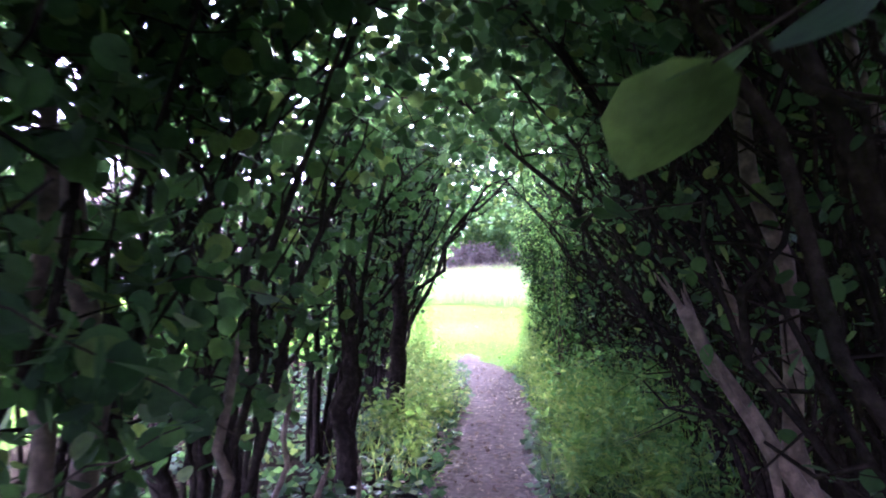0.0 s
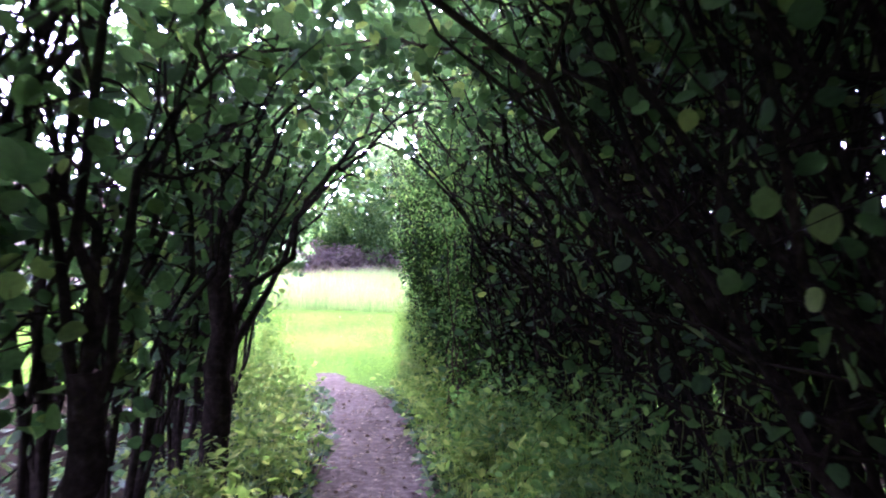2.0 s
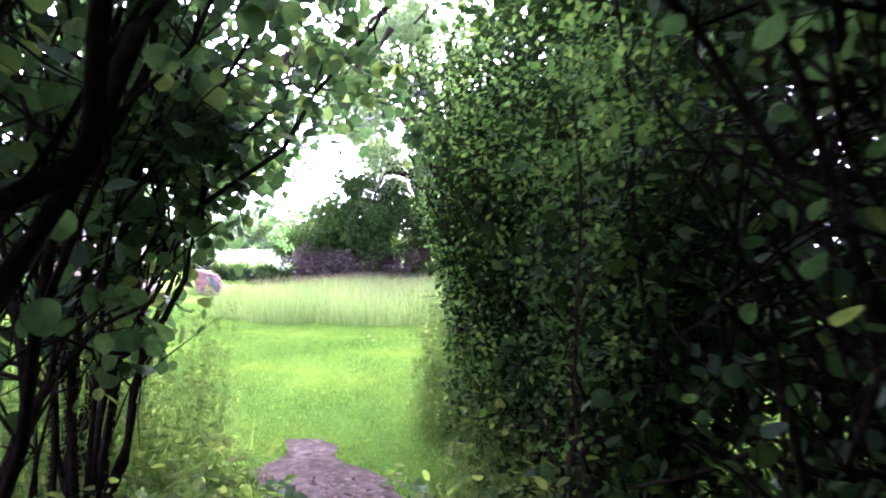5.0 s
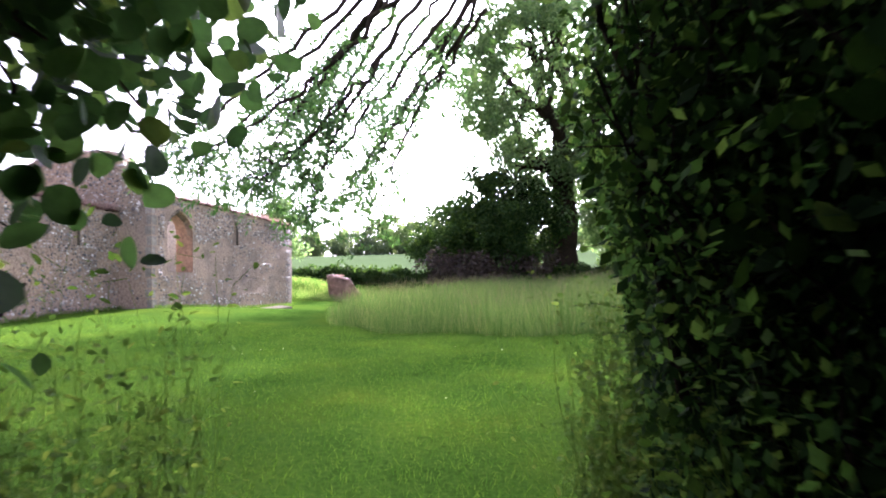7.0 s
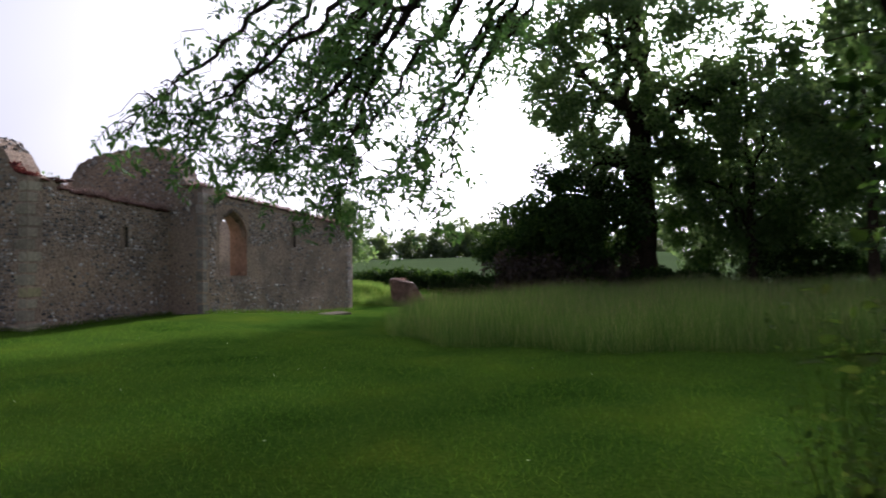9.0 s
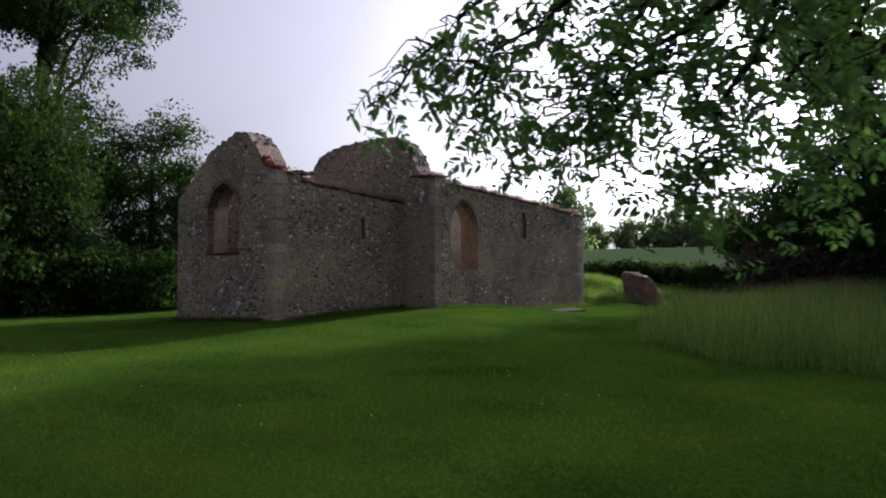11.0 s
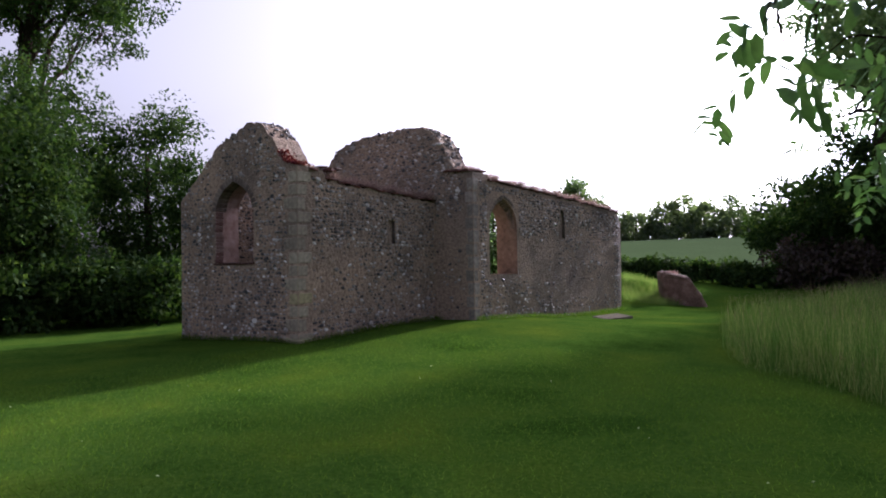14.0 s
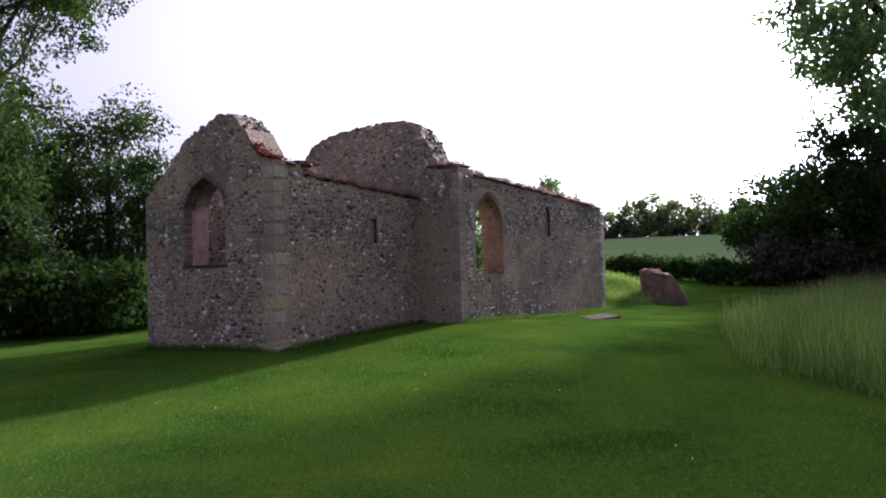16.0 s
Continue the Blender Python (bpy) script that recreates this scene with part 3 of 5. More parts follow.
for lp, put in ((EAST_WIN, lambda u, z, a: pose(u, EY + 0.137, z, 0, -a, 0)), (NAVE_WIN, lambda u, z, a: pose(NX - 0.137, u, z, a, 0, 90))):
    q = np.array(lp[2:] + lp[:1])[:-1]
    cu, top = q[:, 0].mean(), q[:, 1].max()
    d = np.concatenate([[0], np.cumsum(np.linalg.norm(np.diff(q, axis=0), axis=1))])
    for s in np.arange(0.06, d[-1], 0.105):
        u, z = np.interp(s, d, q[:, 0]), np.interp(s, d, q[:, 1])
        du, dz = np.interp(s + 0.03, d, q[:, 0]) - np.interp(s - 0.03, d, q[:, 0]), np.interp(s + 0.03, d, q[:, 1]) - np.interp(s - 0.03, d, q[:, 1])
        out = unit(np.array([dz, -du]))
        piece("arch_brick", VOUSS[int(rng.integers(3))], M_VOUSS, east if lp is EAST_WIN else nave, put(u + out[0] * 0.06, z + out[1] * 0.06, math.degrees(math.atan2(-out[0], out[1]))))

# fallen masonry and a flat stone
bm = bmesh.new()
bmesh.ops.create_icosphere(bm, subdivisions=4, radius=1)
for v in bm.verts:
    p = v.co.copy()
    q = Vector([math.copysign(abs(c) ** 0.28, c) for c in p])
    nz = noise.noise(p * 1.6) * 0.07 + noise.noise(p * 4) * 0.05 + noise.noise(p * 11) * 0.03
    v.co = q * (1 + nz)
    v.co = Vector((v.co.x * (0.78 - 0.16 * v.co.z) - 0.3 * v.co.z, v.co.y * 0.6, v.co.z * 0.78 - 0.12 * v.co.x * (v.co.z > 0)))
block = thing("fallen_masonry", "leaning block of fallen reddish masonry on the grass", "masonry", at=(-11.9, 38.4, gz(-11.9, 38.4) + 0.45))
bl = part("block", bm, M_BLOCK, block)
bl.matrix_basis = pose(0, 0, 0, 4, 3, 28)
tufts("dry_grass", np.stack([rng.uniform(-12.6, -12.0, 500), rng.uniform(38.1, 38.6, 500), np.full(500, gz(-11.9, 38.4) + 1.2)], -1), 0.16, 0.03, M_STRAW, "dry grass on the fallen block", "grass")
bm = bmesh.new()
bmesh.ops.create_grid(bm, x_segments=8, y_segments=6, size=0.5)
for v in bm.verts:
    v.co.z = 0.05 + 0.02 * noise.noise(v.co * 5)
    v.co.x *= 1.3 + 0.2 * noise.noise(v.co * 2)
r = bmesh.ops.extrude_face_region(bm, geom=bm.faces[:])
for v in [g for g in r["geom"] if isinstance(g, bmesh.types.BMVert)]:
    v.co.z -= 0.14
stone = tagged(new("flat_stone", bpy.data.meshes.new("flat_stone")), "flat grey stone slab lying in the grass", "stone")
bmesh.ops.recalc_face_normals(bm, faces=bm.faces)
bm.to_mesh(stone.data)
bm.free()
stone.data.materials.append(M_SLAB)
stone.matrix_world = pose(-11.44, 30.2, gz(-11.44, 30.2) + 0.025, 4, -3, 60) @ Matrix.Diagonal((0.75, 0.7, 0.8, 1))

# ---- trees and shrubs ----


def crown_leaves(centres, radii, per, size, droop=0.2):
    """Leaves scattered in uneven clumps; gaps stay between the clumps."""
    centres = np.repeat(np.asarray(centres, float), per, axis=0)
    radii = np.repeat(np.asarray(radii, float), per)
    n = len(centres)
    d = unit(rng.normal(0, 1, (n, 3)))
    pos = centres + d * (radii * rng.uniform(0.15, 1.0, n) ** 0.6)[:, None] * np.array([1, 1, 0.75])
    way = d * 0.6 + rng.normal(0, 0.6, (n, 3)) + np.array([0, 0, -droop])
    return pos, way, size * rng.uniform(0.6, 1.3, n)


def tree(name, label, base, height, trunk_r, crown, clumps, per, leaf, material, bark=M_BARK, template=SMALL_LEAF, low=0.35, limbs=9, lean=(0, 0), shift=0.0, category="tree", group="", clump_r=0.9):
    """Tapered trunk, limbs that leave it and fork, and a crown of clumps about their ends. crown: centre height and half axes."""
    x, y = base
    z = gz(x, y)
    t = thing(name, label, category, group, at=(x, y, z))
    cz, rx, ry, rz = crown
    tb = Tubes()
    top = np.array([lean[0], lean[1], height * 0.86])
    line = bent((0, 0, -0.2), top, 0, trunk_r * 0.5, 10)
    tb.add([line[0], line[0] + (0, 0, 0.5)], trunk_r * 1.45, trunk_r * 1.02, 12)
    tb.add(np.concatenate([[line[0] + (0, 0, 0.3)], line[1:]]), trunk_r * 1.02, trunk_r * 0.12, 12)
    tb.link("trunk", bark, t)
    d = unit(rng.normal(0, 1, (clumps, 3)))
    rad = rng.uniform(0.25, 1.0, clumps) ** 0.45 * (1 + 0.18 * np.sin(d[:, 0] * 7 + d[:, 2] * 5))
    cen = np.array([lean[0] + shift, lean[1], cz]) + d * rad[:, None] * np.array([rx, ry, rz])
    cen = cen[cen[:, 2] > 0.35]
    for k in range(limbs):
        s = low + (0.95 - low) * k / limbs
        a = line[int(s * 9)]
        aim = cen[rng.integers(len(cen))]
        b = a + (aim - a) * 0.85
        tl = Tubes()
        p = bent(a, b, 0.12 * np.linalg.norm(b - a), 0.05 * np.linalg.norm(b - a), 8)
        r = trunk_r * 0.42 * (1 - 0.5 * s)
        tl.add(p, r, r * 0.15, 6)
        order = np.argsort(np.linalg.norm(cen - b, axis=1))[:6]
        for q in order:
            st = p[rng.integers(3, 7)]
            tl.add(bent(st, cen[q], 0.1, 0.06 * np.linalg.norm(cen[q] - st), 6), r * 0.35, r * 0.05, 4)
        tl.link("limb", bark, t)
    per, leaf = int(per * 0.8), leaf * 1.1
    pos, way, size = crown_leaves(cen, clump_r * rng.uniform(0.6, 1.35, len(cen)), per, leaf)
    keep = pos[:, 2] > 0.1
    blades("crown", pos[keep], way[keep], size[keep], template, material, t)
    return t


# the great tree beyond the long grass, and the thicket at its foot
tree("tree", "tall broad old tree with dark trunk beyond long grass", (-1.4, 50.5), 23, 1.0, (13.2, 8.0, 8.0, 8.2), 680, 160, 0.22, M_OAK, low=0.3, limbs=18, shift=-0.6, clump_r=0.85)
tree("tree", "dense dark green shrub tree below the great tree", (-6.0, 48), 7.5, 0.22, (4.1, 3.2, 3, 3.4), 150, 190, 0.19, M_DARK, low=0.15, limbs=7, clump_r=0.8)
tree("tree", "dense dark green shrub tree below the great tree", (-9.0, 51), 6.0, 0.2, (3.0, 3.0, 3, 2.6), 130, 180, 0.19, M_DARK, low=0.15, limbs=7, clump_r=0.8)
tree("tree", "dense dark green shrub tree below the great tree", (-4.0, 46.8), 6.4, 0.2, (3.4, 2.6, 2.6, 3.0), 130, 180, 0.19, M_DARK, low=0.12, limbs=7, clump_r=0.75)
tree("tree", "dark green field-edge tree beside the great tree", (4.5, 50), 13, 0.3, (7.2, 4.8, 4, 5.8), 220, 150, 0.22, M_OAK, low=0.25, limbs=8, clump_r=0.9)
tree("tree", "dark green field-edge tree beside the great tree", (11, 47), 15, 0.3, (8.5, 5.5, 4.5, 6.2), 220, 180, 0.24, M_OAK, low=0.25, limbs=8, clump_r=0.9)
tree("tree", "rounded green tree behind the field hedge", (2.4, 57), 9.5, 0.26, (5.2, 3.8, 3.4, 4.4), 200, 170, 0.22, M_OAK, low=0.2, limbs=8, clump_r=0.8)
tree("tree", "rounded green tree behind the field hedge", (7.6, 56), 11, 0.28, (6.0, 4.0, 3.6, 5.0), 220, 170, 0.22, M_OAK, low=0.2, limbs=8, clump_r=0.8)
tree("tree", "slender tree at the field edge", (8, 39), 15, 0.24, (9.0, 4.4, 4.0, 6.0), 130, 130, 0.28, M_OAK, low=0.3, limbs=8)
for x, y, h in ((-3.6, 46.5, 2.6), (-8.2, 46.5, 2.4), (-5.6, 45.6, 1.9)):
    tree("shrub", "low purple-brown leaved shrub at the meadow edge", (x, y), h, 0.08, (h * 0.5, 1.9, 1.3, h * 0.5), 40, 110, 0.17, M_PURPLE, low=0.1, limbs=6, category="shrub", group="purple shrubs", clump_r=0.5)
for k, x in enumerate(np.arange(-21.7, 3.1, 2.1)):
    tree("shrub", "clipped dark green hedge plant along the field", (x, 48.2 + 0.4 * math.sin(k * 2.1)), 1.3, 0.06, (0.55, 1.7, 0.9, 0.5), 60, 110, 0.2, M_DARK, low=0.08, limbs=5, category="hedge", group="field hedge", clump_r=0.5)
for k, x in enumerate((5.5, 8.5, 12, 15.5)):
    tree("shrub", "dark green hedge shrub along the field", (x, 52 + math.sin(k)), 2.8, 0.09, (1.5, 1.9, 1.2, 1.4), 50, 110, 0.22, M_DARK, low=0.08, limbs=5, category="hedge", group="field hedge", clump_r=0.6)

# trees behind the church and at its east
tree("tree", "leafy dark tree behind the church", (-28.2, 24.6), 8.4, 0.24, (4.3, 2.6, 2.6, 3.6), 150, 240, 0.14, M_DARK, low=0.15, limbs=9, clump_r=0.75)
tree("tree", "leafy tree with yellowish green foliage beside the lawn", (-26.0, 18.4), 8.0, 0.22, (4.0, 2.6, 2.6, 3.6), 190, 200, 0.14, M_DARK, low=0.12, limbs=9, clump_r=0.7)
tree("tree", "tall leafy tree with overhanging boughs beside the lawn", (-31.0, 21.5), 19, 0.36, (14.6, 5.8, 5.6, 4.6), 520, 190, 0.15, M_DARK, low=0.4, limbs=12, clump_r=0.75)
tree("tree", "leafy dark tree behind the lawn", (-28.2, 20.8), 9.6, 0.24, (4.9, 2.5, 2.6, 4.0), 150, 230, 0.14, M_DARK, low=0.15, limbs=9, clump_r=0.75)
tree("tree", "leafy tree behind the lawn edge", (-25, 14.5), 9.5, 0.24, (4.9, 3.4, 3.4, 4.4), 120, 170, 0.17, M_DARK, low=0.12, limbs=9, clump_r=0.75)
for k, (x, y) in enumerate(((-23.6, 22.2), (-24.6, 24.0), (-24.8, 17.2), (-25.0, 18.8), (-24.6, 20.6), (-24.4, 15.2), (-25.5, 20.5), (-22.3, 11.8))):
    tree("shrub", "dark undergrowth shrub at the edge of the lawn", (x, y), 2.2, 0.06, (1.0, 1.7, 1.4, 1.1), 50, 110, 0.17, M_DARK, low=0.05, limbs=5, category="shrub", group="lawn edge shrubs", clump_r=0.5)
tree("tree", "low green tree behind the chancel", (-26.2, 28.4), 6.4, 0.16, (3.8, 2.6, 2.6, 2.5), 70, 110, 0.2, M_OAK, low=0.2, limbs=6, clump_r=0.8)
tree("tree", "green tree seen beyond the ruined nave", (-20.8, 38.3), 4.4, 0.16, (2.6, 1.9, 1.9, 1.9), 60, 110, 0.2, M_OAK, low=0.2, limbs=7, clump_r=0.8)
tree("tree", "green tree seen above the nave wall", (-30.2, 66), 8.6, 0.3, (5.0, 2.6, 2.6, 3.2), 70, 100, 0.36, M_OAK, low=0.3, limbs=8, clump_r=1.0)

# far tree line on the crest, its leaf colour paled for haze
far_a = tree("tree", "distant round-headed tree on the skyline", (-45, 172), 10, 0.4, (4.2, 7.5, 4, 5.2), 110, 50, 0.85, M_HAZED, low=0.15, limbs=5, group="skyline trees", clump_r=1.5)
far_b = tree("tree", "distant round-headed tree on the skyline", (-30, 175), 8, 0.35, (3.0, 7.5, 4, 4.4), 100, 50, 0.85, M_HAZED, low=0.15, limbs=5, group="skyline trees", clump_r=1.4)
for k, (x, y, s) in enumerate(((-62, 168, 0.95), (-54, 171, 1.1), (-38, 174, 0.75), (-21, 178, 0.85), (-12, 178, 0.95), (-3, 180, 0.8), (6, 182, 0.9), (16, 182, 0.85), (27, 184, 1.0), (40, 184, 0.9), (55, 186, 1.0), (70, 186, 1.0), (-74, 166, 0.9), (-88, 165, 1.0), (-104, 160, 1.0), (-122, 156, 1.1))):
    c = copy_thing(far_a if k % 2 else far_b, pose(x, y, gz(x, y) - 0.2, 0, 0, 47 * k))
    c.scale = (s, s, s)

# the ash whose boughs hang over the lawn
ash = thing("ash_tree", "ash tree with drooping leafy boughs over the lawn", "tree", at=(0, 0, 0))
AX, AY_ = 5.2, 13.4
tb = Tubes()
tb.add(bent((AX, AY_, gz(AX, AY_) - 0.2), (AX - 0.3, AY_ - 0.1, 11), 0, 0.12, 12), 0.3, 0.08, 12)
tb.link("trunk", M_BARK, ash)
BOUGHS = [((AX, AY_, 4.2), (-1.2, 12.2, 5.4), 0.9), ((AX, AY_, 5.0), (-2.6, 11.9, 5.3), 1.2), ((AX, AY_, 5.6), (-0.2, 13.6, 6.0), 0.8), ((AX, AY_, 4.8), (1.6, 10.6, 5.2), 0.5), ((AX, AY_, 6.4), (0.5, 16.5, 6.5), 1.0)]
lines = []
for a, b, s in BOUGHS:
    tl = Tubes()
    p = bent(a, b, s, 0.1, 12)
    tl.add(p, 0.1, 0.022, 8)
    tl.link("bough", M_BARK, ash)
    lines.append(p)
HANGING = [[(0.3, 11.6, 4.9), (-0.9, 11.6, 3.7), (-1.5, 11.8, 3.0), (-1.84, 11.95, 2.45), (-1.95, 12.1, 2.1)],
           [(0.2, 12.4, 4.9), (-0.8, 12.8, 3.6), (-1.4, 13.1, 2.8), (-1.67, 13.4, 2.05)],
           [(-0.9, 11.7, 3.7), (-1.6, 11.7, 3.0), (-2.05, 11.7, 2.6), (-2.35, 11.7, 2.4)],
           [(-0.6, 11.6, 4.2), (-1.6, 11.6, 3.4), (-2.3, 11.55, 2.9), (-2.9, 11.5, 2.65)],
           [(0.2, 12.4, 4.9), (-1.0, 12.9, 3.7), (-1.5, 13.0, 2.9), (-1.8, 13.05, 2.4)],
           [(-0.8, 11.8, 4.6), (-2.0, 11.6, 3.6), (-2.9, 11.55, 3.0), (-3.6, 11.6, 2.65)],
           [(-0.8, 11.8, 4.6), (-2.0, 11.9, 3.6), (-2.8, 12.0, 2.95), (-3.3, 12.0, 2.5)],
           [(-0.8, 12.6, 4.9), (-2.0, 13.2, 3.7), (-2.9, 13.6, 3.0), (-3.6, 13.8, 2.55)],
           [(-1.0, 12.0, 4.4), (-2.0, 12.3, 3.5), (-2.6, 12.5, 2.9), (-3.0, 12.7, 2.45)],
           [(0.0, 12.1, 4.6), (-1.1, 12.3, 3.5), (-1.9, 12.5, 2.7), (-2.3, 12.7, 2.2)],
           [(-1.2, 12.8, 4.8), (-2.4, 13.6, 3.9), (-3.1, 14.2, 3.2), (-3.5, 14.6, 2.6)],
           [(-0.2, 12.6, 4.6), (-1.3, 13.3, 3.4), (-2.2, 13.9, 2.7), (-2.7, 14.2, 2.3)],
           [(-0.6, 13.4, 5.0), (-1.6, 14.0, 4.3), (-2.4, 14.6, 3.8), (-3.0, 15.0, 3.4)],
           [(-0.4, 14.0, 4.8), (-1.4, 14.8, 4.0), (-2.2, 15.3, 3.5), (-2.8, 15.6, 3.0)],
           [(-0.8, 12.4, 4.9), (-1.8, 12.9, 4.2), (-2.6, 13.3, 3.8), (-3.2, 13.5, 3.5)],
           [(-1.0, 12.2, 4.6), (-2.1, 12.8, 3.7), (-3.0, 13.2, 3.1), (-3.7, 13.3, 2.7)]]
pos, way = [], []
for ctrl in HANGING:
    c = np.array(ctrl) + np.array([0.3, 0.1, 0.08])
    s = np.linspace(0, len(c) - 1, 26)
    p = np.stack([np.interp(s, np.arange(len(c)), c[:, k]) for k in range(3)], -1) + rng.normal(0, 0.025, (26, 3))
    tl = Tubes()
    tl.add(p, 0.03, 0.005, 7)
    twigs = []
    for q in range(5, 26):
        for _ in range(2):
            along = unit(p[min(q + 1, 25)] - p[q - 1])
            out = unit(rng.normal(0, 1, 3) * np.array([1, 1, 0.5]) + along * 0.8 + np.array([0, 0, -0.25]))
            tw = bent(p[q], p[q] + out * rng.uniform(0.15, 0.45) + np.array([0, 0, -0.08]), 0.08, 0.03, 6)
            tl.add(tw, 0.006, 0.002, 4)
            twigs.append(tw)
    tl.link("branch", M_BARK, ash)
    for tw in twigs:
        for s in (3, 5):
            axis = unit(rng.normal(0, 1, 3) * np.array([1, 1, 0.5]) + np.array([0, 0, -0.5]))
            across = unit(np.cross(axis, rng.normal(0, 1, 3)))
            L = rng.uniform(0.16, 0.26)
            for k in range(4):
                for sgn in (1, -1):
                    pos.append(tw[s] + axis * L * (0.2 + 0.22 * k))
                    way.append(axis * 0.7 + across * sgn)
            pos.append(tw[s] + axis * L)
            way.append(axis)
blades("foliage", np.array(pos), np.array(way), rng.uniform(0.048, 0.088, len(pos)), ASH_LEAF, M_ASH, ash, "narrow pointed ash leaflets")
cen = np.array([AX - 0.6, AY_, 8.5]) + rng.normal(0, 1, (150, 3)) * np.array([1.8, 1.6, 1.3])
p, w, s = crown_leaves(cen, np.full(150, 0.6), 110, 0.11)
blades("crown", p, w, s, ASH_LEAF, M_ASH, ash)

# ---- the hedgerow tunnel ----


def clear(p):
    """True for points that leave the way through the hedge open."""
    d = p[:, 0] - path_x(p[:, 1])
    h = p[:, 2] - ground(p[:, 0], p[:, 1])
    y = p[:, 1]
    half = np.where(d < 0, 1.05 + 0.5 * np.clip(y - 7.4, 0, 2) - 0.42 * np.clip(y - 5.8, 0, 1) * np.clip((h - 0.9) * 2, 0, 1), 0.85 - 0.15 * np.clip(y - 6, 0, 1.0))
    top = np.where(d > 0.4, 1.6, 1.62) - 0.25 * np.clip(y - 5.4, 0, 1.0)
    return (d / half) ** 2 + ((h - 0.85) / top) ** 2 > 1.0


def beyond(p):
    """False where the hedge has ended on the lawn side; its head overhangs its foot."""
    d = p[:, 0] - path_x(np.minimum(p[:, 1], 7.5))
    h = p[:, 2] - ground(p[:, 0], p[:, 1])
    edge = 1.4 - 0.28 * np.clip((h - 1.2) / 0.9, 0, 1)
    return np.where(d < 0.1, p[:, 1] < 7.25, (p[:, 0] > edge) | (p[:, 1] < 7.0)) & (p[:, 1] < 10.2)


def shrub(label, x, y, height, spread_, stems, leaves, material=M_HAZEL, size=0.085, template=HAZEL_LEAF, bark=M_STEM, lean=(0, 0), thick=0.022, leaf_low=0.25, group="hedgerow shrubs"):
    """Many-stemmed hedge shrub: each stem a part, its leaves one crown."""
    x, y = float(x), float(y)
    z = gz(x, y)
    t = thing("hedge_shrub", label, "shrub", group, at=(x, y, z))
    base = np.array([x, y, z])
    P, W = [], []
    for k in range(stems):
        a = rng.uniform(0, 2 * math.pi)
        r0 = rng.uniform(0, 0.22)
        foot = np.array([r0 * math.cos(a), r0 * math.sin(a), -0.08])
        out = rng.uniform(0.25, 1.0) * spread_
        tip = np.array([out * math.cos(a) + lean[0], out * math.sin(a) + lean[1], height * rng.uniform(0.7, 1.05)])
        p = bent(foot, tip, 0.0, 0.09, 11)
        p[:, :2] = foot[:2] + (p[:, :2] - foot[:2]) * (np.linspace(0, 1, 11) ** 0.6)[:, None]
        ok = clear(p + base) & beyond(p + base - np.array([0.08, 0, 0]))
        n = int(np.argmin(ok)) if not ok.all() else 11
        if n < 4:
            continue
        r = thick * rng.uniform(0.6, 1.5)
        ts = Tubes()
        ts.add(p[:n], r, r * 0.3, 5)
        for q in (3, 5):
            fork = bent(p[q], p[q] + unit(rng.normal(0, 0.55, 3) + np.array([0.5 * lean[0], 0, 1.0])) * rng.uniform(0.8, 1.7), 0.05, 0.06, 7)
            ok = clear(fork + base) & beyond(fork + base - np.array([0.08, 0, 0]))
            m = int(np.argmin(ok)) if not ok.all() else 7
            if q < n and m > 3:
                ts.add(fork[:m], r * 0.55, r * 0.2, 4)
        for q in range(3, n):
            for _ in range(2):
                e = p[q] + unit(rng.normal(0, 1, 3) + np.array([0, 0, 0.35])) * rng.uniform(0.3, 0.75)
                if clear((e + base)[None])[0] and beyond((e + base)[None])[0]:
                    ts.add(bent(p[q], e, 0.04, 0.02, 4), r * 0.3, r * 0.08, 3)
                    m = max(1, int(leaves / stems / 14))
                    P.append(p[q] + (e - p[q]) * rng.uniform(0.3, 1.1, (m, 1)) + rng.normal(0, 0.09, (m, 3)))
        ts.link("stem", bark, t)
    if not P:
        bpy.data.objects.remove(t)
        return None
    if P:
        P = np.concatenate(P)
        P = P[(P[:, 2] > leaf_low * height * rng.uniform(0.3, 1.2, len(P)))]
        ok = clear(P + base) & beyond(P + base)
        P = P[ok]
        W = rng.normal(0, 0.7, (len(P), 3)) + np.array([0, 0, -0.35])
        blades("leaves", P, W, size * rng.uniform(0.55, 1.2, len(P)), template, material, t)
    return t


LEFT = [(-1.6, -3.4), (-1.5, -2.1), (-1.7, -1.0), (-1.45, 0.1), (-1.7, 1.2), (-1.45, 2.3), (-1.6, 3.3), (-1.5, 4.3), (-1.55, 5.3), (-1.45, 6.3), (-1.7, 6.9)]
for d, y in LEFT:
    shrub("many-stemmed hazel shrub with round green leaves beside the path", path_x(y) + d, y, rng.uniform(3.6, 4.4), 1.5, 11, 1900 if y < 0.5 else 1300 if y < 5.6 else 3900, size=0.1, lean=(0.5, 0.1), leaf_low=0.6 if y > 5 else 0.2)
for d, y in ((-2.9, -2.5), (-3.0, -0.6), (-2.9, 1.6), (-3.0, 3.6), (-2.9, 5.4)):
    shrub("many-stemmed hazel shrub in the hedge, thin against the sky", path_x(y) + d, y, rng.uniform(4.0, 5.0), 1.4, 7, 800, template=DEEP_LEAF)
RIGHT = [(1.55, -3.6), (1.5, -2.3), (1.6, -1.1), (1.65, 0.1), (1.8, 1.2), (1.85, 2.2), (1.9, 3.2), (1.8, 4.2), (1.7, 5.2), (1.35, 6.2), (1.35, 7.2), (1.55, 8.1)]
